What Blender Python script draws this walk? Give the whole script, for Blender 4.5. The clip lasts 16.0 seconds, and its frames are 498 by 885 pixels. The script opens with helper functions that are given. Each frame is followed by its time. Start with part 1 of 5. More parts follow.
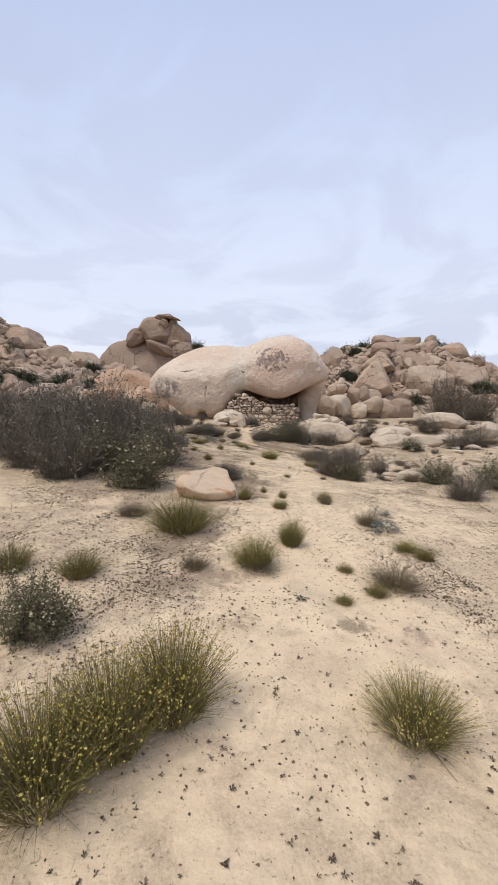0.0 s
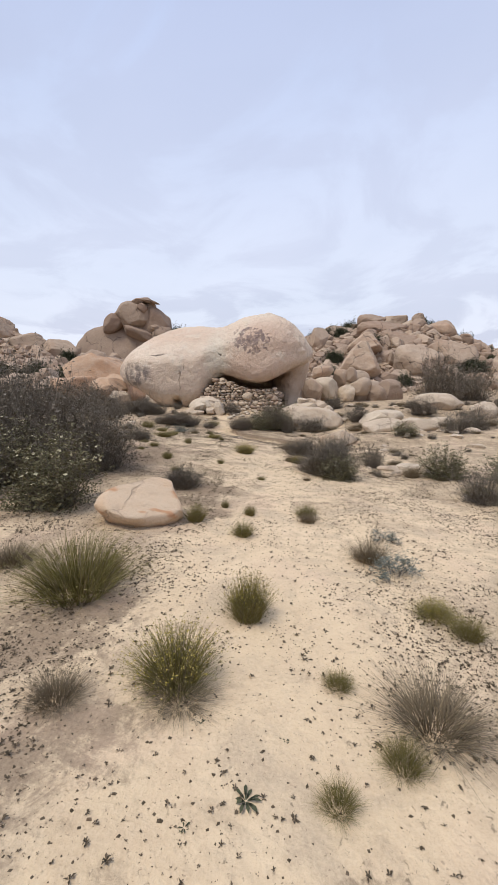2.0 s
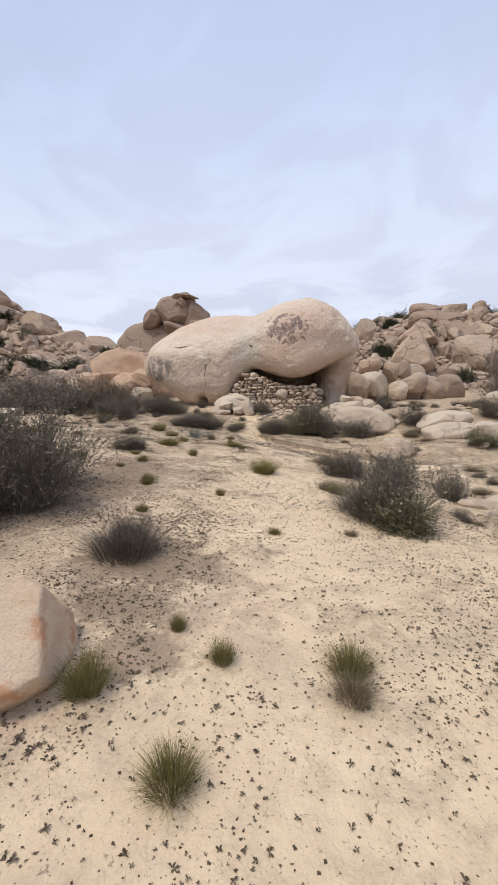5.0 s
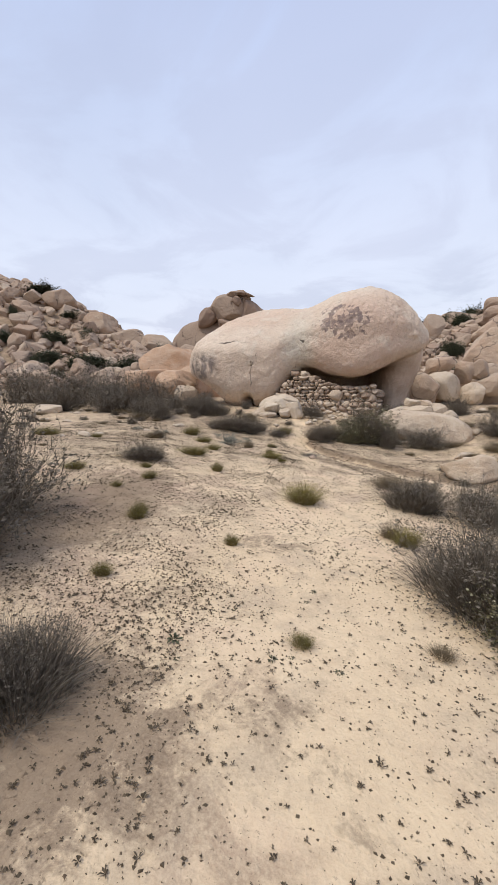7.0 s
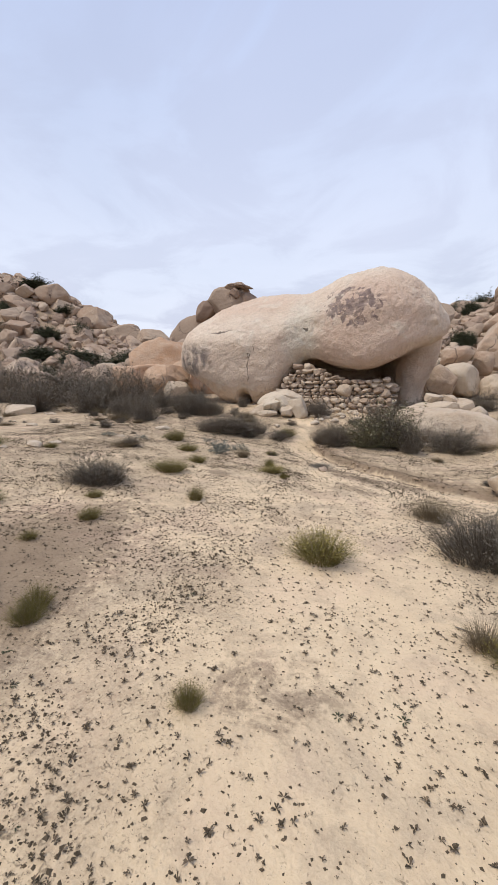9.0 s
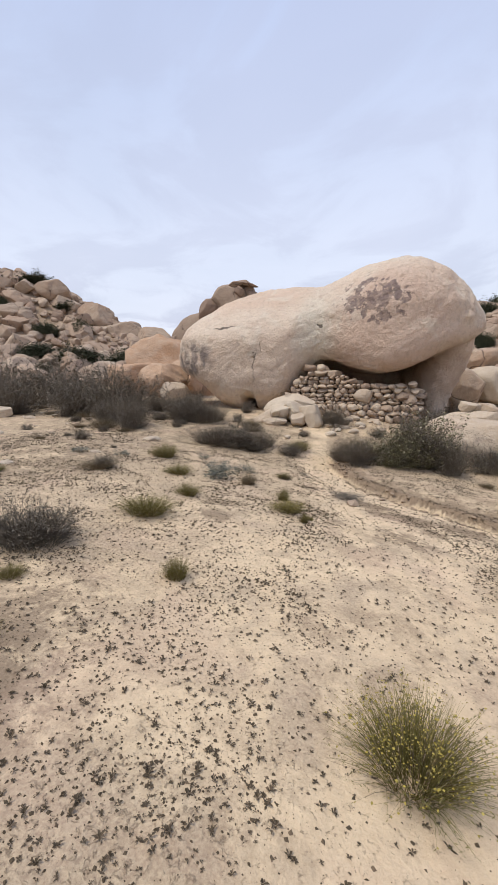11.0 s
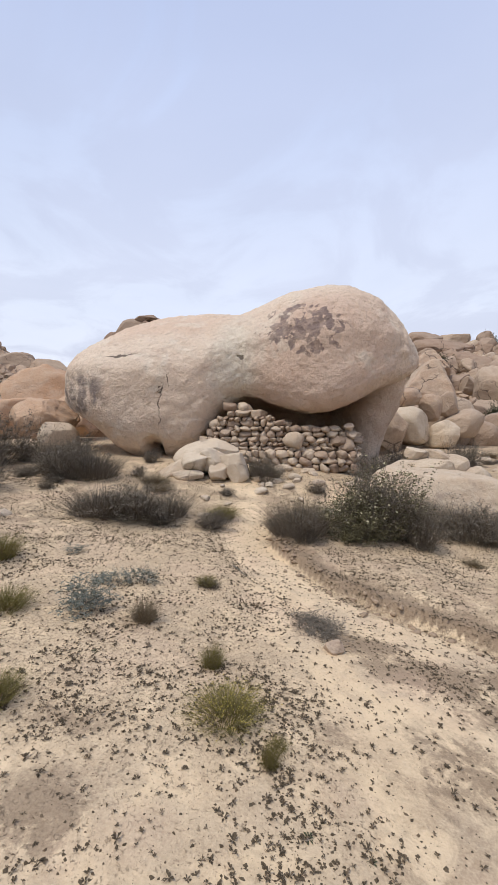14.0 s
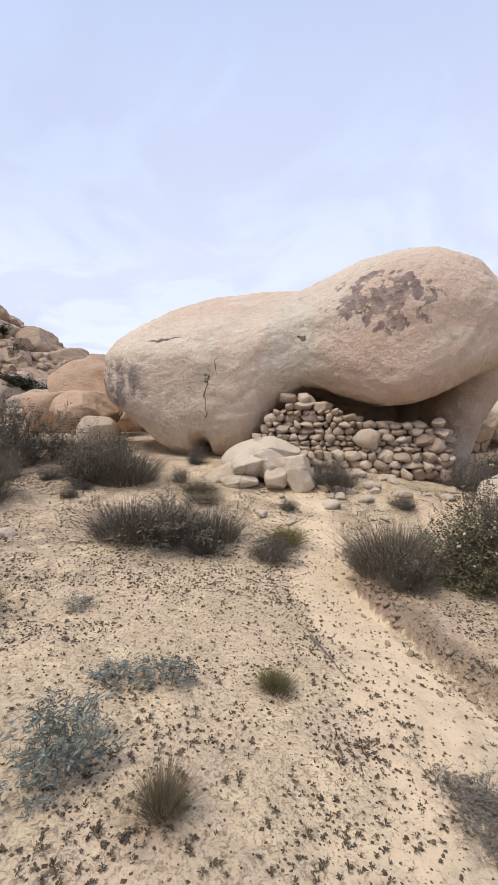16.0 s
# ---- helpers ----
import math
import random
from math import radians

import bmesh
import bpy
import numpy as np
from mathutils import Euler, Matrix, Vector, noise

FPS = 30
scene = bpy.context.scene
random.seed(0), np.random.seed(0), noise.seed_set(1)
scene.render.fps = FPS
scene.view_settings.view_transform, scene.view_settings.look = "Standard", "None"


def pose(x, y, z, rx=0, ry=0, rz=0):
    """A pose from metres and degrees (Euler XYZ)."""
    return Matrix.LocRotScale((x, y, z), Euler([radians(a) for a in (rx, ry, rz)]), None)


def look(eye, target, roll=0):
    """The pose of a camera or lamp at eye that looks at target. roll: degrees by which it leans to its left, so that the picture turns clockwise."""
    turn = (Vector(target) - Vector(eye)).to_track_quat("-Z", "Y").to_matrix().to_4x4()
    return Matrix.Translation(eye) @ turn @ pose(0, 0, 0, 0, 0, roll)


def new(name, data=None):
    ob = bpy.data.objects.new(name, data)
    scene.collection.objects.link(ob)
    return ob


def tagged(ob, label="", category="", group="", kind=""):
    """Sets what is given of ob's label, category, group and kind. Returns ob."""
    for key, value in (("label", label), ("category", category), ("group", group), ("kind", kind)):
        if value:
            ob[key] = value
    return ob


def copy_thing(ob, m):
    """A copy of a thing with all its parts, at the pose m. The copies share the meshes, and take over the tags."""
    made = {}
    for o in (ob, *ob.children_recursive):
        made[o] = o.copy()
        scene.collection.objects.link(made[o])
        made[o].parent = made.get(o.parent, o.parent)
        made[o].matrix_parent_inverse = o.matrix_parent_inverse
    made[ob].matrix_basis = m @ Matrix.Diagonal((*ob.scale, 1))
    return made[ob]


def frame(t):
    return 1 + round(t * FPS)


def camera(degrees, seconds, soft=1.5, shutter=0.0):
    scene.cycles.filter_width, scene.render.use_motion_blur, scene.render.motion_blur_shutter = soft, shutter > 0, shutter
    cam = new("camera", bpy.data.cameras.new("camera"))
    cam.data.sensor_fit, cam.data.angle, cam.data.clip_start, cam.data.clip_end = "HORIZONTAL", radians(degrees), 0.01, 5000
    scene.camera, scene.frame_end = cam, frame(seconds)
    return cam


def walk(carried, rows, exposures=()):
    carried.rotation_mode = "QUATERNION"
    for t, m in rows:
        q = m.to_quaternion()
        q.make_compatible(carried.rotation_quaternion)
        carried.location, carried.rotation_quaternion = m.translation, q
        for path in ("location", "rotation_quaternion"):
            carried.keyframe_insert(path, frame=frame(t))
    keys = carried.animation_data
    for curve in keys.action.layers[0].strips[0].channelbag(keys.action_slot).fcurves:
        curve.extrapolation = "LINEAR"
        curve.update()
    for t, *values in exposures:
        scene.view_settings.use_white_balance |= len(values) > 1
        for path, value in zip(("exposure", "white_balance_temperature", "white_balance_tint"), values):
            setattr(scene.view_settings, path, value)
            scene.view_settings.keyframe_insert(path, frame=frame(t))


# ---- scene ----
cam = camera(63.6, 16.0, soft=1.25)
PATH = [
    (0, look((0.190, 0.011, 1.464), (-0.094, 3.991, 1.180), 0.60)),
    (0.5, look((0.279, 0.486, 1.474), (0.042, 4.465, 1.139), 1.01)),
    (1, look((0.323, 0.969, 1.505), (0.171, 4.946, 1.100), 0.64)),
    (1.5, look((0.449, 1.453, 1.494), (0.282, 5.425, 1.048), -0.47)),
    (2, look((0.495, 1.865, 1.486), (0.329, 5.839, 1.060), -0.98)),
    (2.5, look((0.515, 2.355, 1.525), (0.347, 6.329, 1.104), -1.33)),
    (3, look((0.544, 2.824, 1.526), (0.317, 6.791, 1.062), -1.58)),
    (3.5, look((0.558, 3.312, 1.519), (0.249, 7.271, 1.042), -2.02)),
    (6, look((0.847, 5.610, 1.540), (0.064, 9.508, 1.101), 0.31)),
    (6.5, look((0.771, 6.088, 1.578), (-0.140, 9.956, 1.125), 0.33)),
    (7, look((0.720, 6.534, 1.562), (-0.373, 10.355, 1.111), 0.28)),
    (7.5, look((0.651, 6.999, 1.583), (-0.536, 10.786, 1.087), 0.25)),
    (8, look((0.525, 7.472, 1.616), (-0.592, 11.277, 1.095), -0.64)),
    (8.5, look((0.454, 7.960, 1.615), (-0.650, 11.770, 1.099), -0.67)),
    (9, look((0.308, 8.456, 1.602), (-0.794, 12.269, 1.106), -0.37)),
    (11.5, look((-0.425, 10.668, 1.748), (-1.533, 14.479, 1.254), 0.72)),
    (12, look((-0.560, 11.151, 1.750), (-1.549, 14.999, 1.287), 0.28)),
    (12.5, look((-0.662, 11.590, 1.799), (-1.446, 15.491, 1.388), 0.42)),
    (13, look((-0.717, 12.054, 1.866), (-1.264, 16.003, 1.542), 0.60)),
    (13.5, look((-0.840, 12.467, 1.886), (-1.182, 16.446, 1.663), 0.55)),
    (14, look((-0.946, 12.846, 1.913), (-1.206, 16.836, 1.790), 0.35)),
    (14.5, look((-1.004, 13.270, 1.951), (-1.294, 17.259, 1.910), 0.10)),
    (15, look((-1.125, 13.669, 1.941), (-1.497, 17.651, 1.998), 0.91)),
    (15.5, look((-1.243, 14.111, 1.951), (-1.824, 18.069, 1.932), 0.82)),
    (16, look((-1.392, 14.580, 1.958), (-2.120, 18.508, 1.771), 0.59)),
]
walk(cam, PATH, ((0.0, 0.0), (13.0, 0.0), (15.0, 0.10), (16.0, 0.14)))

# ---- world, sun ----
SUN_EL, SUN_AZ = radians(63), radians(232)
world = bpy.data.worlds.new("overcast_sky")
scene.world = world
world.use_nodes = True
wn, wl = world.node_tree.nodes, world.node_tree.links
wn.clear()


def wnode(kind, **kw):
    n = wn.new(kind)
    for k, v in kw.items():
        n.inputs[k].default_value = v
    return n


sky = wn.new("ShaderNodeTexSky")
sky.sky_type, sky.sun_disc = "NISHITA", False
sky.sun_elevation, sky.sun_rotation, sky.air_density, sky.dust_density = SUN_EL, SUN_AZ, 1.2, 1.5
sky_dim = wn.new("ShaderNodeVectorMath")
sky_dim.operation = "SCALE"
sky_dim.inputs["Scale"].default_value = 0.115
wl.new(sky.outputs[0], sky_dim.inputs[0])
# thin cloud sheet, seen in perspective: direction divided by its height
wco = wn.new("ShaderNodeTexCoord")
sep = wn.new("ShaderNodeSeparateXYZ")
wl.new(wco.outputs["Generated"], sep.inputs[0])
lift = wn.new("ShaderNodeMath")
lift.operation, lift.inputs[1].default_value = "MAXIMUM", 0.0
wl.new(sep.outputs["Z"], lift.inputs[0])
lift2 = wn.new("ShaderNodeMath")
lift2.operation, lift2.inputs[1].default_value = "ADD", 0.16
wl.new(lift.outputs[0], lift2.inputs[0])
flat = wn.new("ShaderNodeVectorMath")
flat.operation = "DIVIDE"
wl.new(wco.outputs["Generated"], flat.inputs[0])
wl.new(lift2.outputs[0], flat.inputs[1])
big = wnode("ShaderNodeTexNoise", Scale=0.85, Detail=6.0, Roughness=0.52, Distortion=0.3)
fine = wnode("ShaderNodeTexNoise", Scale=1.5, Detail=7.0, Roughness=0.55, Distortion=0.6)
wl.new(flat.outputs[0], big.inputs["Vector"])
wl.new(flat.outputs[0], fine.inputs["Vector"])
cover = wn.new("ShaderNodeMapRange")
cover.inputs["From Min"].default_value, cover.inputs["From Max"].default_value = 0.30, 0.66
cover.inputs["To Min"].default_value, cover.inputs["To Max"].default_value = 0.82, 0.97
wl.new(big.outputs[0], cover.inputs["Value"])
height_tone = wn.new("ShaderNodeValToRGB")
ramp = height_tone.color_ramp
ramp.elements[0].position, ramp.elements[0].color = 0.0, (0.86, 0.88, 0.975, 1)
ramp.elements[1].position, ramp.elements[1].color = 0.75, (0.50, 0.60, 0.87, 1)
mid_tone = ramp.elements.new(0.27)
mid_tone.color = (0.765, 0.825, 0.985, 1)
wl.new(lift.outputs[0], height_tone.inputs[0])
streak = wn.new("ShaderNodeMapRange")
streak.interpolation_type = "SMOOTHSTEP"
streak.inputs["From Min"].default_value, streak.inputs["From Max"].default_value = 0.44, 0.57
wl.new(fine.outputs[0], streak.inputs["Value"])
soft_streak = wn.new("ShaderNodeMapRange")
soft_streak.inputs["To Min"].default_value, soft_streak.inputs["To Max"].default_value = 0.0, 0.62
wl.new(streak.outputs[0], soft_streak.inputs["Value"])
low = wn.new("ShaderNodeMapRange")
low.interpolation_type = "SMOOTHSTEP"
low.inputs["From Min"].default_value, low.inputs["From Max"].default_value = 0.04, 0.34
low.inputs["To Min"].default_value, low.inputs["To Max"].default_value = 1.0, 0.45
wl.new(lift.outputs[0], low.inputs["Value"])
amount = wn.new("ShaderNodeMath")
amount.operation = "MULTIPLY"
wl.new(soft_streak.outputs[0], amount.inputs[0])
wl.new(low.outputs[0], amount.inputs[1])
tone = wn.new("ShaderNodeMix")
tone.data_type = "RGBA"
wl.new(amount.outputs[0], tone.inputs["Factor"])
wl.new(height_tone.outputs[0], tone.inputs["A"])
tone.inputs["B"].default_value = (0.51, 0.54, 0.70, 1)
mixw = wn.new("ShaderNodeMix")
mixw.data_type = "RGBA"
wl.new(cover.outputs[0], mixw.inputs["Factor"])
wl.new(sky_dim.outputs[0], mixw.inputs["A"])
wl.new(tone.outputs["Result"], mixw.inputs["B"])
bg = wn.new("ShaderNodeBackground")
bg.inputs["Strength"].default_value = 1.05
wl.new(mixw.outputs["Result"], bg.inputs["Color"])
wout = wn.new("ShaderNodeOutputWorld")
wl.new(bg.outputs[0], wout.inputs[0])

sun_data = bpy.data.lights.new("sun", "SUN")
sun_data.energy, sun_data.angle, sun_data.color = 2.45, radians(18), (1.0, 0.925, 0.81)
sun = new("sun", sun_data)
sun_way = Vector((math.sin(SUN_AZ) * math.cos(SUN_EL), math.cos(SUN_AZ) * math.cos(SUN_EL), math.sin(SUN_EL)))
sun.matrix_basis = look(sun_way * 50, (0, 0, 0))


# ---- materials ----
class Nodes:
    """A short way to write a node material."""

    def __init__(self, name, rough=0.9, spec=0.25):
        self.m = bpy.data.materials.new(name)
        self.m.use_nodes = True
        self.n, self.l = self.m.node_tree.nodes, self.m.node_tree.links
        self.b = self.n["Principled BSDF"]
        self.b.inputs["Roughness"].default_value = rough
        self.b.inputs["Specular IOR Level"].default_value = spec
        self.geo = self.n.new("ShaderNodeNewGeometry")
        self.info = self.n.new("ShaderNodeObjectInfo")
        self.tc = self.n.new("ShaderNodeTexCoord")

    def link(self, a, b):
        self.l.new(a, b)

    def put(self, socket, v):
        if isinstance(v, bpy.types.NodeSocket):
            self.l.new(v, socket)
        else:
            socket.default_value = v

    def noise(self, scale, detail=5.0, rough=0.55, distort=0.0, co=None, kind="ShaderNodeTexNoise"):
        t = self.n.new(kind)
        t.inputs["Scale"].default_value = scale
        if kind == "ShaderNodeTexNoise":
            t.inputs["Detail"].default_value, t.inputs["Roughness"].default_value = detail, rough
            t.inputs["Distortion"].default_value = distort
        self.l.new(co or self.geo.outputs["Position"], t.inputs["Vector"])
        return t.outputs[0]

    def ramp(self, v, a, b, lo=0.0, hi=1.0, smooth=True):
        r = self.n.new("ShaderNodeMapRange")
        r.interpolation_type = "SMOOTHSTEP" if smooth else "LINEAR"
        for k, x in zip(("From Min", "From Max", "To Min", "To Max"), (a, b, lo, hi)):
            r.inputs[k].default_value = x
        self.put(r.inputs["Value"], v)
        return r.outputs[0]

    def mix(self, f, a, b, mode="MIX"):
        x = self.n.new("ShaderNodeMix")
        x.data_type, x.blend_type = "RGBA", mode
        self.put(x.inputs["Factor"], f)
        for k, v in (("A", a), ("B", b)):
            self.put(x.inputs[k], (*v, 1) if isinstance(v, tuple) and len(v) == 3 else v)
        return x.outputs["Result"]

    def math(self, op, a, b=0.0):
        x = self.n.new("ShaderNodeMath")
        x.operation = op
        self.put(x.inputs[0], a)
        self.put(x.inputs[1], b)
        return x.outputs[0]

    def near(self, centre, size, inner, outer, wobble=0.0, wscale=1.5, warp=0.0):
        """1 inside an ellipsoid about a place of the world, 0 outside."""
        v = self.n.new("ShaderNodeVectorMath")
        v.operation = "SUBTRACT"
        self.l.new(self.geo.outputs["Position"], v.inputs[0])
        v.inputs[1].default_value = centre
        if warp:
            t = self.n.new("ShaderNodeTexNoise")
            t.inputs["Scale"].default_value, t.inputs["Detail"].default_value = 2.2, 5.0
            self.l.new(self.geo.outputs["Position"], t.inputs["Vector"])
            w = self.n.new("ShaderNodeVectorMath")
            w.operation = "MULTIPLY_ADD"
            self.l.new(t.outputs["Color"], w.inputs[0])
            w.inputs[1].default_value = (warp, warp, warp)
            self.l.new(v.outputs[0], w.inputs[2])
            v = w
        d = self.n.new("ShaderNodeVectorMath")
        d.operation = "DIVIDE"
        self.l.new(v.outputs[0], d.inputs[0])
        d.inputs[1].default_value = size
        ln = self.n.new("ShaderNodeVectorMath")
        ln.operation = "LENGTH"
        self.l.new(d.outputs[0], ln.inputs[0])
        r = ln.outputs["Value"]
        if wobble:
            r = self.math("ADD", r, self.math("MULTIPLY", self.math("SUBTRACT", self.noise(wscale, 6), 0.5), wobble))
        return self.ramp(r, inner, outer, 1.0, 0.0)

    def done(self, colour, height=None, dist=0.02, strength=0.6):
        self.put(self.b.inputs["Base Color"], (*colour, 1) if isinstance(colour, tuple) else colour)
        if height is not None:
            bump = self.n.new("ShaderNodeBump")
            bump.inputs["Strength"].default_value, bump.inputs["Distance"].default_value = strength, dist
            self.l.new(height, bump.inputs["Height"])
            self.l.new(bump.outputs[0], self.b.inputs["Normal"])
        return self.m


def sand_material():
    k = Nodes("sand", 0.95, 0.1)
    at = k.n.new("ShaderNodeAttribute")
    at.attribute_name = "litter"
    lit = at.outputs["Fac"]
    ct = k.n.new("ShaderNodeAttribute")
    ct.attribute_name = "crust_shade"
    cru_shade = ct.outputs["Fac"]
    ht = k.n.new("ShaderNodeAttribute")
    ht.attribute_name = "humus_shade"
    hum_shade = ht.outputs["Fac"]
    fine_n, mid, broad = k.noise(60, 6, 0.7), k.noise(6, 6, 0.6), k.noise(0.9, 5)
    col = k.mix(k.ramp(broad, 0.35, 0.65), (0.66, 0.505, 0.325), (0.72, 0.56, 0.37))
    col = k.mix(k.ramp(mid, 0.35, 0.7), col, (0.61, 0.46, 0.30))
    # crusted, greyer soil where litter gathers, with shade of bank and hollow painted in
    crust_shade = k.math("MULTIPLY", k.ramp(k.noise(2.2, 9, 0.72, 0.5), 0.44, 0.60), k.ramp(k.math("ADD", cru_shade, k.math("MULTIPLY", lit, 0.15)), 0.05, 0.7))
    col = k.mix(k.math("MULTIPLY", crust_shade, 0.8), col, (0.27, 0.19, 0.125))
    stain = k.ramp(k.noise(1.7, 6, 0.6, 0.5), 0.49, 0.64)
    col = k.mix(k.math("MULTIPLY", stain, 0.55), col, (0.40, 0.31, 0.22))
    # dark humus and matted litter, plus shade painted on the bank and hill
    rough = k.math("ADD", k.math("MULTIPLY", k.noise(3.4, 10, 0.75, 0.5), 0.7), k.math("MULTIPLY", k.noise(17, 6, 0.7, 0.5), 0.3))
    mat = k.ramp(k.math("ADD", rough, k.math("MULTIPLY", hum_shade, 0.38)), 0.60, 0.74)
    col = k.mix(k.math("MULTIPLY", mat, k.ramp(hum_shade, 0.02, 0.5, 0, 0.85)), col, (0.215, 0.155, 0.105))
    # dark crumbs, thick where litter gathers, and faint darker blotches
    more = k.math("MULTIPLY", lit, 0.10)
    crumbs = k.ramp(k.math("ADD", k.noise(34, 6, 0.7, 0.9), k.math("MULTIPLY", lit, 0.10)), 0.64, 0.72)
    col = k.mix(k.math("MULTIPLY", crumbs, 0.5), col, (0.15, 0.105, 0.07))
    dots = k.ramp(k.math("ADD", k.noise(58, 3, 0.6, 0.3), more), 0.66, 0.71)
    col = k.mix(k.math("MULTIPLY", dots, 0.6), col, (0.19, 0.13, 0.09))
    blotch = k.ramp(k.math("ADD", k.noise(3.6, 7, 0.7, 0.5), k.math("MULTIPLY", lit, 0.17)), 0.54, 0.70)
    col = k.mix(k.math("MULTIPLY", blotch, 0.5), col, (0.33, 0.245, 0.165))
    rose = k.ramp(k.noise(1.1, 4, 0.5, 0.3), 0.5, 0.68)
    col = k.mix(k.math("MULTIPLY", rose, 0.25), col, (0.68, 0.475, 0.35))
    col = k.mix(k.math("MULTIPLY", k.ramp(fine_n, 0.3, 0.75, 0.0, 0.5), k.math("SUBTRACT", 1.0, k.math("MULTIPLY", mat, hum_shade))), col, (0.74, 0.595, 0.405))
    h = k.math("ADD", k.math("MULTIPLY", fine_n, 0.35), k.math("ADD", mid, k.math("MULTIPLY", k.noise(22, 5), 0.6)))
    h = k.math("ADD", h, k.math("MULTIPLY", crumbs, 0.5))
    return k.done(col, h, 0.03, 0.7)


def granite(name, base, pink, pale, scale=1.0, by_object=True, vary=0.42, streak=None, joints=0.35):
    k = Nodes(name, 0.88, 0.25)
    co = k.geo.outputs["Position"]
    grain, mid, broad = k.noise(70 * scale, 4, 0.7, 0, co), k.noise(5 * scale, 8, 0.62, 0.3, co), k.noise(0.7 * scale, 5, 0.55, 0.2, co)
    col = k.mix(k.ramp(broad, 0.36, 0.64), base, pink)
    col = k.mix(k.ramp(mid, 0.38, 0.75, 0, 0.6), col, pale)
    col = k.mix(k.ramp(k.noise(1.7 * scale, 7, 0.6, 0.5, co), 0.55, 0.7, 0, 0.55), col, (0.20, 0.15, 0.12))
    if by_object:
        col = k.mix(k.ramp(k.info.outputs["Random"], 0, 1, 0.0, 0.5, False), col, pale)
        col = k.mix(k.ramp(k.math("FRACT", k.math("MULTIPLY", k.info.outputs["Random"], 7.31)), 0, 1, 0.0, vary, False), col, (0.24, 0.16, 0.115))
    joint = k.n.new("ShaderNodeTexVoronoi")
    joint.feature = "DISTANCE_TO_EDGE"
    joint.inputs["Scale"].default_value = 0.9 * scale
    bent = k.n.new("ShaderNodeTexNoise")
    bent.inputs["Scale"].default_value, bent.inputs["Detail"].default_value = 1.6 * scale, 4.0
    k.link(co, bent.inputs["Vector"])
    shove = k.n.new("ShaderNodeVectorMath")
    shove.operation = "MULTIPLY_ADD"
    k.link(bent.outputs["Color"], shove.inputs[0])
    shove.inputs[1].default_value = (0.9 / scale,) * 3
    k.link(co, shove.inputs[2])
    k.link(shove.outputs[0], joint.inputs["Vector"])
    crack = k.math("MULTIPLY", k.ramp(joint.outputs["Distance"], 0.006, 0.022, 1.0, 0.0), k.ramp(k.noise(0.8 * scale, 3, 0.5, 0, co), 0.48, 0.58))
    col = k.mix(k.math("MULTIPLY", crack, joints), col, (0.10, 0.07, 0.055))
    if streak:
        mp = k.n.new("ShaderNodeMapping")
        mp.inputs["Rotation"].default_value, mp.inputs["Scale"].default_value = (0.3, 0.5, 0.35), (0.35, 1.6, 2.2)
        k.link(k.geo.outputs["Position"], mp.inputs["Vector"])
        col = k.mix(k.ramp(k.noise(2.4, 5, 0.6, 0.4, mp.outputs[0]), 0.52, 0.62, 0, 0.85), col, streak)
    col = k.mix(k.ramp(grain, 0.42, 0.7, 0, 0.35), col, (0.20, 0.155, 0.125))
    h = k.math("ADD", k.math("MULTIPLY", grain, 0.15), k.math("ADD", mid, k.noise(17 * scale, 6, 0.6, 0, co)))
    h = k.math("SUBTRACT", h, crack)
    return k.done(col, h, 0.05 / scale, 0.6)


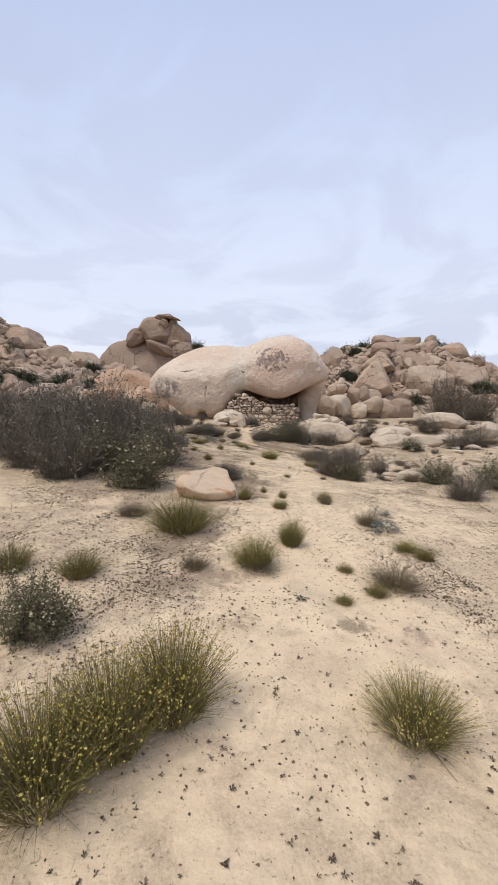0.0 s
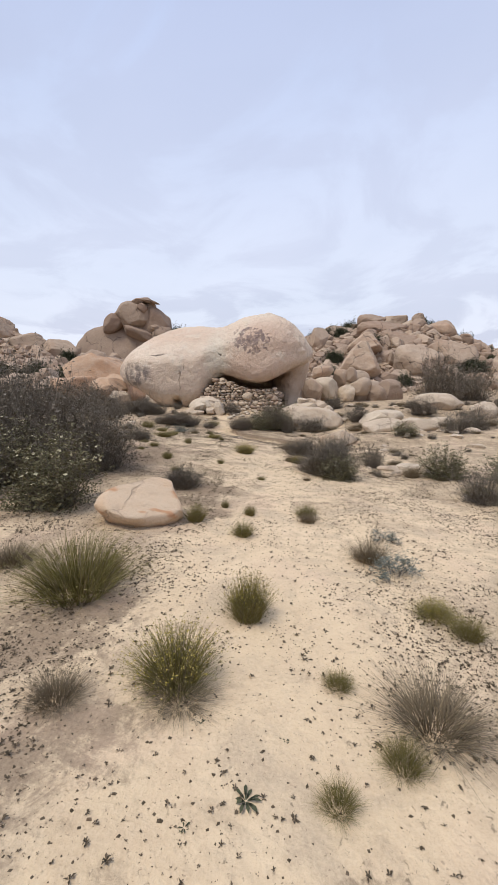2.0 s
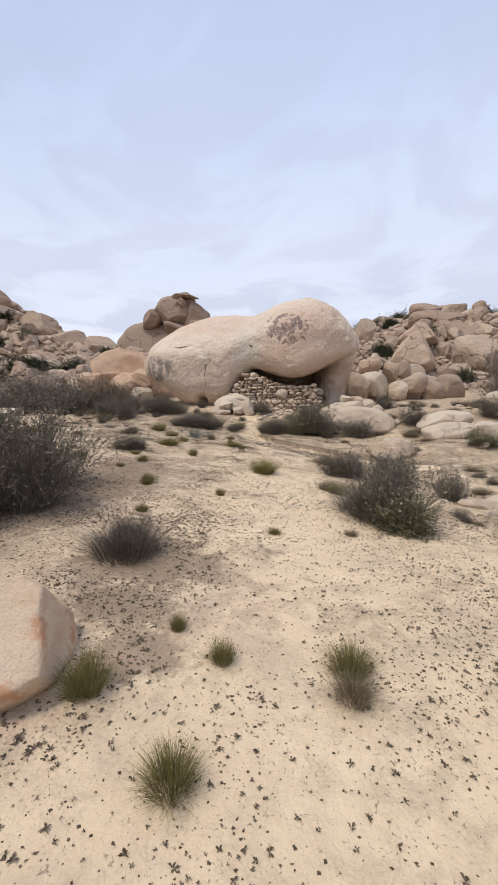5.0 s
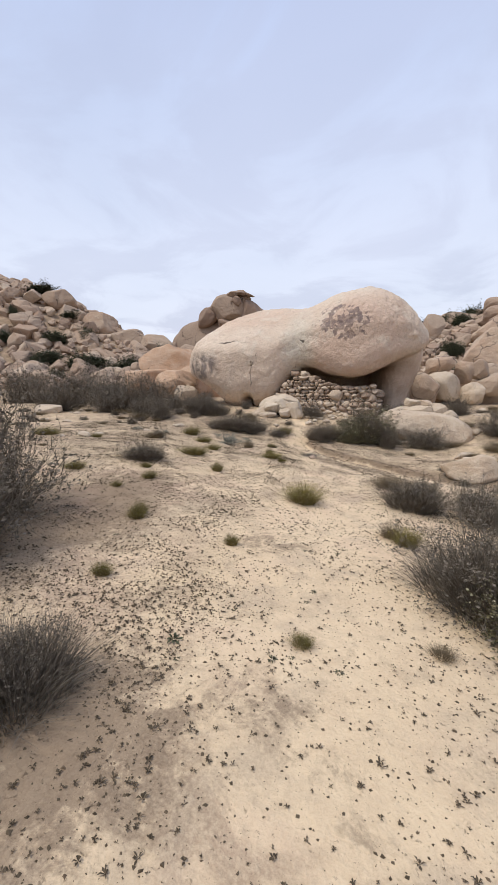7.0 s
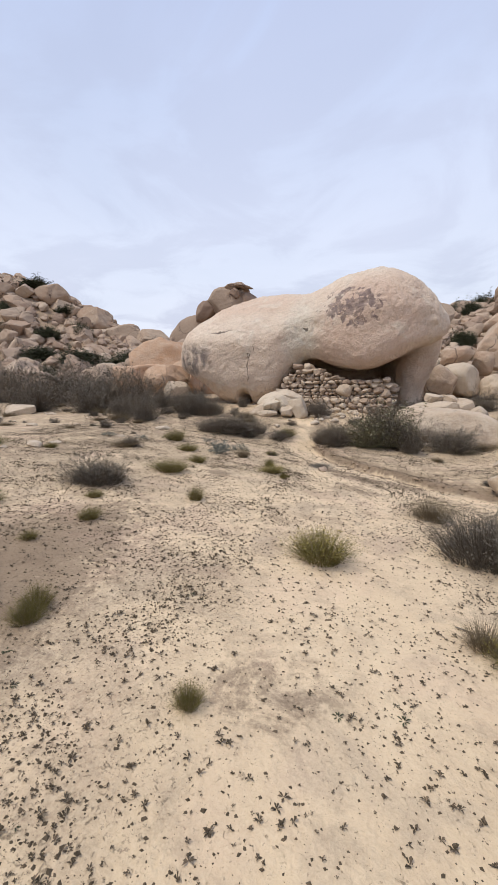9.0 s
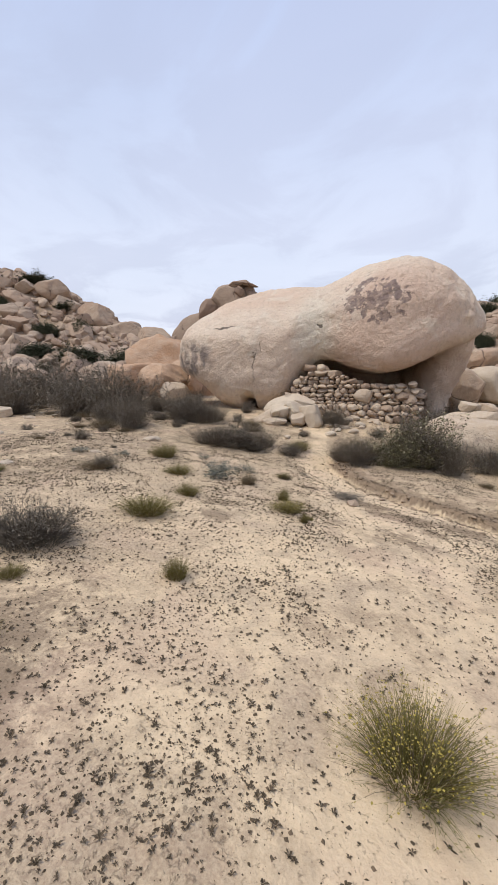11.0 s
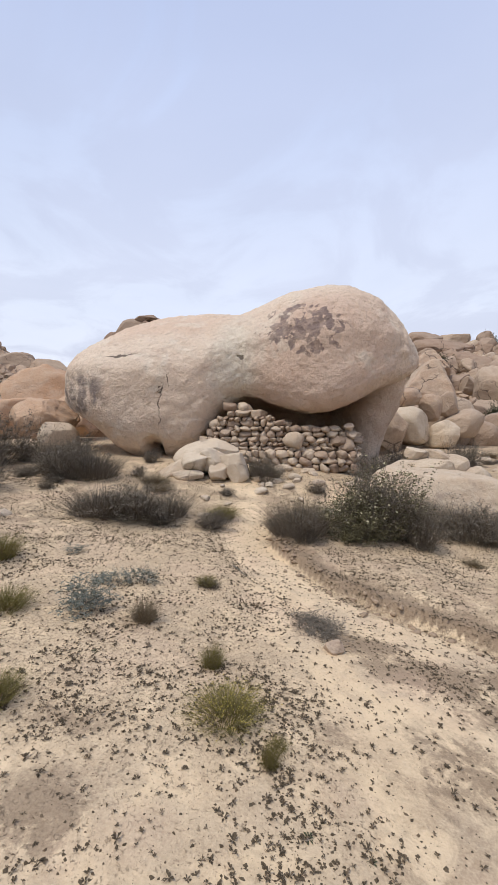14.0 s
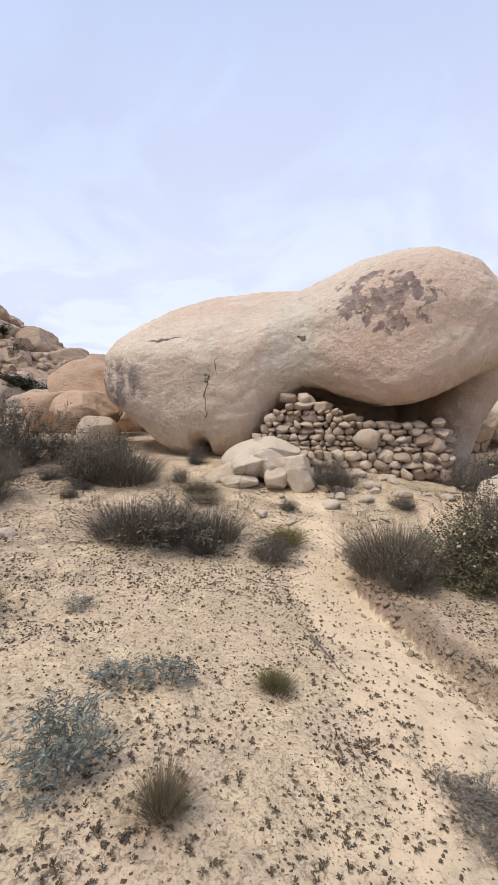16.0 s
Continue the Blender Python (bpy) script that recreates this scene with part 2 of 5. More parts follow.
def monolith_material():
    k = Nodes("weathered_granite", 0.9, 0.2)
    grain, mid, broad = k.noise(55, 5, 0.7), k.noise(4, 8, 0.65, 0.2), k.noise(0.55, 5, 0.55, 0.2)
    col = k.mix(k.ramp(broad, 0.38, 0.62), (0.68, 0.54, 0.415), (0.74, 0.615, 0.485))
    # pink head, pale washed waist, warm back
    col = k.mix(k.math("MULTIPLY", k.near((0.3, 23.6, 3.9), (2.3, 2.4, 2.2), 0.55, 1.1, 0.5), 0.6), col, (0.59, 0.405, 0.31))
    col = k.mix(k.math("MULTIPLY", k.near((-2.1, 24.4, 3.9), (0.85, 3.0, 1.9), 0.25, 1.1, 0.9), 0.85), col, (0.70, 0.645, 0.525))
    col = k.mix(k.math("MULTIPLY", k.near((-4.6, 26.0, 5.3), (2.6, 3.0, 0.9), 0.4, 1.1, 0.7), 0.5), col, (0.66, 0.46, 0.33))
    col = k.mix(k.ramp(mid, 0.4, 0.7, 0, 0.45), col, (0.63, 0.49, 0.38))
    col = k.mix(k.ramp(k.noise(1.2, 8, 0.68, 0.5), 0.52, 0.66, 0, 0.42), col, (0.53, 0.37, 0.28))
    col = k.mix(k.ramp(k.noise(0.9, 7, 0.65, 0.6), 0.54, 0.66, 0, 0.5), col, (0.74, 0.67, 0.55))
    # leg: brown stain, with its shade under the head mixed into the colour
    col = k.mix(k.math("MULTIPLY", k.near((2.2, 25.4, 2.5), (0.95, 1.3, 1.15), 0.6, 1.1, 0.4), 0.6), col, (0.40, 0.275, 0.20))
    # dark desert varnish flaking off: patches with hard edges
    flake = k.noise(3.1, 9, 0.62, 0.35)
    head = k.math("MULTIPLY", k.near((-0.15, 24.3, 4.62), (1.4, 2.2, 0.9), 0.4, 1.15), 0.18)
    varnish = k.ramp(k.math("ADD", flake, head), 0.622, 0.648)
    varnish = k.math("MULTIPLY", varnish, k.near((-0.15, 24.3, 4.62), (1.4, 2.6, 0.95), 0.8, 1.15, 0.3, 3.0))
    col = k.mix(k.math("MULTIPLY", varnish, k.ramp(k.noise(6, 5), 0.35, 0.6, 0.55, 0.9)), col, (0.165, 0.122, 0.118))
    tail = k.math("MULTIPLY", k.ramp(k.noise(1.8, 9, 0.72, 0.5), 0.40, 0.58), k.near((-6.7, 24.6, 2.95), (1.3, 2.6, 0.7), 0.6, 1.15, 0.4))
    col = k.mix(k.math("MULTIPLY", tail, 0.95), col, (0.20, 0.165, 0.15))
    few = k.math("MULTIPLY", k.ramp(k.noise(5.0, 5, 0.6, 0.5), 0.69, 0.71), k.near((-3.2, 23.8, 3.0), (2.6, 2.0, 0.9), 0.6, 1.0))
    col = k.mix(k.math("MULTIPLY", few, 0.6), col, (0.20, 0.145, 0.12))
    col = k.mix(k.ramp(k.noise(9, 8, 0.7, 0.3), 0.47, 0.72, 0, 0.55), col, (0.42, 0.325, 0.255))
    col = k.mix(k.ramp(grain, 0.42, 0.68, 0, 0.36), col, (0.36, 0.275, 0.215))
    pits = k.ramp(k.noise(24, 5, 0.65, 0.3), 0.60, 0.68, 0, 0.4)
    col = k.mix(pits, col, (0.20, 0.145, 0.11))
    crack = k.near((-3.72, 23.7, 3.0), (0.026, 3.0, 0.62), 0.7, 1.0, 0.0, 1.5, 0.8)
    crack = k.math("MAXIMUM", crack, k.near((-3.35, 23.7, 3.75), (0.022, 3.0, 0.24), 0.7, 1.0, 0.0, 1.5, 1.1))
    crack = k.math("MAXIMUM", crack, k.near((-1.75, 23.7, 4.15), (0.10, 3.0, 0.05), 0.6, 1.0, 0.0, 1.5, 0.35))
    crack = k.math("MAXIMUM", crack, k.near((-5.1, 23.7, 4.15), (0.55, 3.0, 0.03), 0.6, 1.0, 0.0, 1.5, 0.35))
    col = k.mix(k.math("MULTIPLY", crack, 0.8), col, (0.07, 0.05, 0.04))
    h = k.math("ADD", k.math("MULTIPLY", grain, 0.2), k.math("ADD", mid, k.math("MULTIPLY", k.noise(13, 7, 0.62), 0.7)))
    h = k.math("SUBTRACT", h, k.math("MULTIPLY", varnish, 0.15))
    h = k.math("ADD", h, k.math("MULTIPLY", k.noise(1.5, 6, 0.6, 0.3), 0.5))
    h = k.math("SUBTRACT", h, crack)
    return k.done(col, h, 0.11, 0.75)


def leaf_material(name, a, b, c, rough=0.75):
    k = Nodes(name, rough, 0.2)
    r = k.geo.outputs["Random Per Island"]
    col = k.mix(k.ramp(r, 0.0, 0.6, 0, 1, False), a, b)
    col = k.mix(k.ramp(r, 0.75, 1.0, 0, 0.9, False), col, c)
    col = k.mix(k.ramp(k.info.outputs["Random"], 0, 1, 0, 0.35, False), col, b)
    col = k.mix(k.ramp(k.noise(40, 3), 0.35, 0.7, 0, 0.35), col, a)
    return k.done(col)


M_SAND = sand_material()
M_MONO = monolith_material()
M_ROCK = granite("hill_granite", (0.43, 0.325, 0.235), (0.43, 0.29, 0.195), (0.56, 0.455, 0.345), 0.45, True, 0.6, None, 0.85)
M_BROWN = granite("brown_granite", (0.30, 0.215, 0.155), (0.27, 0.185, 0.135), (0.40, 0.31, 0.23), 0.3, True, 0.6, None, 0.85)
M_PALE = granite("pale_granite", (0.56, 0.455, 0.335), (0.53, 0.405, 0.285), (0.66, 0.57, 0.445), 1.0, True, 0.22)
M_RUST = granite("rusty_granite", (0.46, 0.275, 0.16), (0.52, 0.35, 0.23), (0.55, 0.42, 0.31), 0.5, False)
M_SLAB = granite("orange_granite", (0.56, 0.36, 0.21), (0.61, 0.46, 0.32), (0.63, 0.50, 0.36), 1.6, False, 0.0, (0.50, 0.25, 0.12))
M_WALLSTONE = granite("wall_stone", (0.52, 0.41, 0.29), (0.46, 0.335, 0.23), (0.65, 0.55, 0.43), 2.0, True, 0.75)
M_GRASS = leaf_material("olive_grass", (0.14, 0.122, 0.036), (0.21, 0.178, 0.06), (0.38, 0.30, 0.145))
M_DRY = leaf_material("dry_grass", (0.17, 0.13, 0.085), (0.24, 0.19, 0.12), (0.40, 0.32, 0.20))
M_YELLOW = leaf_material("yellow_bloom", (0.30, 0.235, 0.05), (0.40, 0.315, 0.07), (0.48, 0.39, 0.14))
M_TWIG = leaf_material("grey_twig", (0.10, 0.083, 0.062), (0.165, 0.138, 0.106), (0.29, 0.247, 0.195))
M_LEAF = leaf_material("dark_leaf", (0.088, 0.08, 0.04), (0.138, 0.122, 0.063), (0.225, 0.19, 0.11))
M_CREAM = leaf_material("cream_flower", (0.40, 0.36, 0.22), (0.48, 0.44, 0.30), (0.30, 0.26, 0.14))
M_SAGE = leaf_material("sage_leaf", (0.13, 0.142, 0.115), (0.20, 0.21, 0.175), (0.31, 0.32, 0.28))
M_SCRUB = leaf_material("far_scrub", (0.042, 0.048, 0.026), (0.068, 0.074, 0.040), (0.095, 0.09, 0.052))
# soil brown, darkened to carry the shade along the wash bank
M_SHADED_SOIL = granite("shaded_soil", (0.34, 0.25, 0.165), (0.28, 0.20, 0.135), (0.44, 0.335, 0.225), 3.0, False)
M_LITTER = leaf_material("dry_litter", (0.066, 0.051, 0.032), (0.115, 0.086, 0.055), (0.22, 0.155, 0.10))
M_WEED = leaf_material("weed_leaf", (0.045, 0.05, 0.028), (0.075, 0.078, 0.042), (0.12, 0.10, 0.06))


# ---- shapes ----
def smooth01(a, b, x):
    t = np.clip((np.asarray(x, float) - a) / (b - a), 0, 1)
    return t * t * (3 - 2 * t)


def lattice(ix, iy, seed):
    n = (ix * 374761393 + iy * 668265263 + seed * 974634541) & 0x7FFFFFFF
    n = ((n ^ (n >> 13)) * 1274126177) & 0x7FFFFFFF
    return ((n ^ (n >> 16)) & 0xFFFF) / 65535.0


def fbm(x, y, scale, seed=0, octaves=4):
    """Soft noise from 0 to 1 on arrays of places."""
    x, y = np.asarray(x, float), np.asarray(y, float)
    out, amp, tot = 0.0, 1.0, 0.0
    for o in range(octaves):
        u, v = x * scale, y * scale
        iu, iv = np.floor(u).astype(np.int64), np.floor(v).astype(np.int64)
        fu, fv = u - iu, v - iv
        fu, fv = fu * fu * (3 - 2 * fu), fv * fv * (3 - 2 * fv)
        a, b = lattice(iu, iv, seed + o), lattice(iu + 1, iv, seed + o)
        c, d = lattice(iu, iv + 1, seed + o), lattice(iu + 1, iv + 1, seed + o)
        out = out + amp * ((a * (1 - fu) + b * fu) * (1 - fv) + (c * (1 - fu) + d * fu) * fv)
        tot, amp, scale = tot + amp, amp * 0.5, scale * 2.03
    return out / tot


BANK = [(-1.05, 20.2), (-0.92, 19.3), (-0.60, 18.4), (-0.28, 17.8), (0.14, 17.28), (0.85, 16.9), (2.2, 16.2), (3.6, 15.1)]


def from_bank(x, y):
    """Distance to the wash's cut bank, positive on the wash's side."""
    best, side = np.full(np.shape(x), 1e9), np.zeros(np.shape(x))
    for (ax, ay), (bx, by) in zip(BANK, BANK[1:]):
        dx, dy = bx - ax, by - ay
        t = np.clip(((x - ax) * dx + (y - ay) * dy) / (dx * dx + dy * dy), 0, 1)
        d = np.hypot(x - ax - t * dx, y - ay - t * dy)
        s = (x - ax) * dy - (y - ay) * dx
        closer = d < best
        best, side = np.where(closer, d, best), np.where(closer, np.sign(s), side)
    return best * side


def hills(x, y):
    """The mounds under the boulder hills, above the plain."""
    right = np.interp(x, [2, 6, 11, 15, 20, 24, 28, 45, 80], [5.5, 7.2, 8.0, 9.2, 9.0, 7.6, 5.6, 4.2, 2])
    right = right * smooth01(36, 58, y) * (1 - smooth01(64, 110, y)) * smooth01(1, 7, x)
    left = np.interp(x, [-110, -75, -63, -57, -50, -40, -33, -24, -12], [21, 24, 20.5, 17.5, 13.3, 9.3, 7.0, 6.0, 0])
    left = left * smooth01(40, 76, y) * (1 - smooth01(84, 150, y))
    return right + left


def terrain(x, y):
    x, y = np.asarray(x, float), np.asarray(y, float)
    cx, cy = np.clip(x, -6, 3.2), np.clip(y, -2, 18.6)
    g = -0.2736 - 0.0264 * cx + 0.0785 * cy - 0.00649 * cx * cy - 0.00242 * cx * cx - 0.003701 * cy * cy
    g = g + 0.95 * smooth01(18.8, 23.6, y)
    g = g - np.clip(-0.1 * (x + 0.5), 0, 0.62) * smooth01(19.5, 22.8, y)
    g = g + 0.055 * np.clip(y - 11.5, 0, 9) * smooth01(1.5, 5, x)
    g = g + 0.045 * np.clip(y - 23, 0, 17) * (1 - smooth01(120, 300, y)) + hills(x, y)
    near_by = (1 - smooth01(24, 40, np.hypot(x, y - 10)))
    s = from_bank(x, y) + 0.42 * (fbm(x, y, 2.6, 31, 5) - 0.5)
    fade = smooth01(20.8, 19.6, y) * smooth01(15.2, 17.0, y)
    shelf = 0.12 * smooth01(0.05, -0.07, s) + 0.05 * smooth01(-0.24, -0.33, s + 0.16 * (fbm(x, y, 3.3, 57) - 0.5)) + 0.10 * smooth01(-0.2, -1.2, s)
    groove = 0.05 * smooth01(0.0, 0.03, s) * (1 - smooth01(0.12, 0.8, s))
    cut = (groove - shelf) * fade
    lump = 0.05 * (fbm(x, y, 0.9, 5) - 0.5) + 0.03 * (fbm(x, y, 4.5, 9) - 0.5) * (0.4 + litter(x, y))
    return g + (lump - cut) * near_by


def litter(x, y):
    """How thickly dead seedlings and chips lie: little along the trodden sand, more to its sides."""
    mid = np.interp(y, [-2, 5, 9, 12, 15, 17, 19, 21.5], [0.4, 0.5, 0.55, 0.45, 0.1, -0.75, -1.25, -1.5])
    half = np.interp(y, [-2, 4, 8, 12, 16, 19, 22], [1.1, 0.95, 0.9, 0.75, 0.4, 0.35, 0.3])
    off = np.abs(x - mid) / half + 0.9 * (fbm(x, y, 0.8, 17) - 0.5)
    v = 0.20 + 0.80 * smooth01(0.5, 1.7, off)
    v = v * (0.45 + 0.9 * smooth01(0.3, 0.7, fbm(x, y, 0.45, 23)))
    v = np.maximum(v, 0.95 * smooth01(-0.55, -0.3, from_bank(x, y)) * (1 - smooth01(0.02, 0.1, from_bank(x, y))) * (y < 20))
    strip = np.abs(y - np.interp(x, [-8, -6.4, -5.2, -3.6], [23.2, 21.9, 20.9, 20.0]))
    v = v * (1 - smooth01(0.32, 0.12, strip) * smooth01(-9, -7, x) * smooth01(-3.2, -3.9, x))
    wash = smooth01(0.05, 0.2, from_bank(x, y)) * (1 - smooth01(0.7, 0.95, from_bank(x, y)))
    v = np.maximum(v * (1 - 0.85 * wash), smooth01(0.2, 1.2, hills(x, y)))
    v = np.maximum(v, 0.75 * smooth01(19.5, 22.5, y) * smooth01(0.5, 1.6, off))
    v = np.maximum(v, 0.85 * smooth01(3.6, 5.5, np.abs(x + 0.5)))
    v = np.maximum(v, 0.9 * smooth01(-0.02, -0.15, from_bank(x, y)) * smooth01(-3.2, -2.2, from_bank(x, y)) * smooth01(14, 15.5, y) * smooth01(21, 20, y))
    return np.clip(v, 0, 1)


def at_ground(x, y):
    return float(terrain(np.array([x]), np.array([y]))[0])


def mesh_of(name, verts, faces, smooth=False):
    me = bpy.data.meshes.new(name)
    me.from_pydata(np.asarray(verts, float).tolist(), [], faces if isinstance(faces, list) else faces.tolist())
    if smooth:
        me.shade_smooth()
    me.update()
    return me


def part(name, me, material, parent=None, label=""):
    if isinstance(me, bmesh.types.BMesh):
        bm, me = me, bpy.data.meshes.new(name)
        bm.to_mesh(me)
        bm.free()
        me.shade_smooth()
    ob = new(name, me)
    if material and not me.materials:
        me.materials.append(material)
    if parent:
        ob.parent = parent
    return tagged(ob, label)


def spread(lo, hi, first, last, step, grow):
    """Places along an axis: even steps in the middle, growing ones outside."""
    mid = np.arange(first, last + step / 2, step)
    out, d = [mid[-1]], step
    while out[-1] < hi:
        d *= grow
        out.append(out[-1] + d)
    back, d = [mid[0]], step
    while back[-1] > lo:
        d *= grow
        back.append(back[-1] - d)
    return np.array(back[:0:-1] + mid.tolist() + out[1:])


# ---- ground ----
gx = spread(-3000, 3000, -5.2, 4.2, 0.055, 1.12)
gy = spread(-3000, 3000, 0.6, 21.5, 0.055, 1.10)
GX, GY = np.meshgrid(gx, gy)
GZ = terrain(GX, GY)
nx, ny = len(gx), len(gy)
idx = np.arange(nx * ny).reshape(ny, nx)
quads = np.stack([idx[:-1, :-1], idx[:-1, 1:], idx[1:, 1:], idx[1:, :-1]], -1).reshape(-1, 4)
gme = mesh_of("ground", np.stack([GX, GY, GZ], -1).reshape(-1, 3), quads, True)
crust_shade = np.exp(-((GX + 2.5) / 1.5) ** 2 - ((GY - 9.0) / 4.0) ** 2) + 0.8 * np.exp(-((GX + 1.6) / 0.9) ** 2 - ((GY - 6.8) / 1.3) ** 2)
crust_shade = crust_shade + 0.9 * np.exp(-((GX + 0.75) / 0.75) ** 2 - ((GY - 7.3) / 1.1) ** 2) + 0.55 * smooth01(0.52, 0.66, fbm(GX, GY, 0.4, 63)) * (np.abs(GX) < 12)
edge = from_bank(GX, GY)
# brown crust above the bank; its face darkened in place of shade
crust_shade = crust_shade + 0.9 * smooth01(0.12, 0.03, edge) * smooth01(-2.2, -0.8, edge) * (GY < 20.6) * (GY > 14)
# hollow's floor painted darker to deepen the shade below the overhang
crust_shade = crust_shade + ((GY > 23.8) & (GY < 29.5) & (GX > -3) & (GX < 2.6))
crust_shade = crust_shade + 0.8 * smooth01(18.8, 21.0, GY) * litter(GX, GY) + 0.7 * smooth01(3.2, 5.5, np.abs(GX + 0.3)) + 0.8 * smooth01(0.2, 1.0, hills(GX, GY))
crust_shade = crust_shade + 0.45 * smooth01(4.5, 1.5, GY) * smooth01(-2, 0, GY)
cat = gme.attributes.new("crust_shade", "FLOAT", "POINT")
cat.data.foreach_set("value", np.clip(crust_shade, 0, 1).reshape(-1).astype(np.float32))
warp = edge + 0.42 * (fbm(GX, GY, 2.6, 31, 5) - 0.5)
# bank edge painted dark for the shade an undercut would hold
humus_shade = 0.95 * smooth01(0.05, 0.0, warp) * smooth01(-0.5, -0.1, warp) * (GY < 20.6) * (GY > 15)
humus_shade = np.maximum(humus_shade, 0.35 * smooth01(0.05, -0.1, warp) * smooth01(-2.6, -1.2, warp) * (GY < 21) * (GY > 15))
# soil between hill boulders darkened, standing in for their deep shade
humus_shade = np.maximum(humus_shade, 0.9 * smooth01(0.15, 0.8, hills(GX, GY)))
humus_shade = np.maximum(humus_shade, 0.4 * smooth01(2.6, 4.6, GX) * smooth01(6, 9, GY) * (GY < 60))
humus_shade = np.maximum(humus_shade, 0.4 * smooth01(-2.6, -5.0, GX) * smooth01(6, 9, GY) * (GY < 60))
for sx, sy, rx, ry, v in ((0.83, 2.95, 0.24, 0.2, 0.6), (1.22, 2.92, 0.2, 0.22, 0.6), (0.3, 16.0, 0.7, 0.35, 0.8), (-0.2, 16.35, 0.5, 0.22, 0.8), (1.0, 16.1, 0.6, 0.4, 0.8), (0.1, 14.9, 0.6, 0.3, 0.6), (-0.9, 4.2, 0.6, 0.5, 0.75), (-0.3, 3.5, 0.4, 0.4, 0.6), (-0.1, 10.2, 0.5, 0.4, 0.55), (0.3, 8.3, 0.4, 0.35, 0.5), (-0.7, 3.3, 0.5, 0.5, 0.65), (-0.1, 2.9, 0.3, 0.2, 0.5), (0.15, 15.1, 0.5, 0.4, 0.6), (0.5, 15.6, 0.4, 0.3, 0.6), (-0.6, 7.8, 0.8, 0.7, 0.9), (-2.3, 10.0, 1.0, 2.6, 1.0), (-0.75, 4.5, 0.5, 0.45, 0.75), (-0.2, 6.7, 0.4, 0.4, 0.7), (-0.5, 7.1, 0.5, 0.4, 0.8), (-0.5, 9.0, 0.4, 0.3, 0.5), (-1.93, 14.4, 0.35, 0.3, 0.6), (0.56, 8.05, 0.25, 0.16, 0.45),
                          (0.78, 7.83, 0.18, 0.12, 0.4), (-0.55, 15.2, 0.22, 0.22, 0.5), (-2.05, 14.95, 0.3, 0.2, 0.6), (-2.1, 16.1, 0.25, 0.3, 0.55), (-0.34, 8.8, 0.3, 0.3, 0.35), (-0.62, 16.5, 0.4, 0.3, 0.6)):
    humus_shade = np.maximum(humus_shade, v * np.exp(-((GX - sx) / rx) ** 2 - ((GY - sy) / ry) ** 2))
hat = gme.attributes.new("humus_shade", "FLOAT", "POINT")
hat.data.foreach_set("value", np.clip(humus_shade, 0, 1).reshape(-1).astype(np.float32))
gat = gme.attributes.new("litter", "FLOAT", "POINT")
gat.data.foreach_set("value", litter(GX, GY).reshape(-1).astype(np.float32))
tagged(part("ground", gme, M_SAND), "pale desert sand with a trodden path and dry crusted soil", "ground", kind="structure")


# ---- stone shapes ----
def stone_mesh(seed, subdiv=4, lumps=0.25, cuts=9, box=2.6, fine=0.03, deep=(0.50, 0.84)):
    """A weathered granite block about 2 across: a boxy lump with worn flat faces and rounded arrises."""
    rnd = random.Random(seed)
    bm = bmesh.new()
    bmesh.ops.create_icosphere(bm, subdivisions=subdiv, radius=1)
    off = Vector((rnd.uniform(-50, 50), rnd.uniform(-50, 50), rnd.uniform(-50, 50)))
    turn = Euler((rnd.uniform(-0.4, 0.4), rnd.uniform(-0.4, 0.4), rnd.uniform(0, 3))).to_matrix()
    planes = []
    for _ in range(cuts):
        n = Vector((rnd.gauss(0, 1), rnd.gauss(0, 1), rnd.gauss(0, 0.9))).normalized()
        planes.append((n, rnd.uniform(*deep)))
    for v in bm.verts:
        p = turn @ v.co
        p /= (abs(p.x) ** box + abs(p.y) ** box + abs(p.z) ** box) ** (1 / box)
        p = turn.transposed() @ p
        p *= 0.92 + lumps * noise.noise(p * 0.9 + off)
        for n, d in planes:
            over = p.dot(n) - d
            if over > -0.06:
                over = (over + 0.06) ** 2 / 0.24 if over < 0.06 else over
                p -= n * over * 0.97
        p += v.co * (fine * 1.6 * noise.noise(p * 2.6 + off) + fine * noise.noise(p * 6.5 + off) + fine * 0.4 * noise.noise(p * 15 + off))
        v.co = p
    me = bpy.data.meshes.new("stone")
    bm.to_mesh(me)
    bm.free()
    me.shade_smooth()
    return me


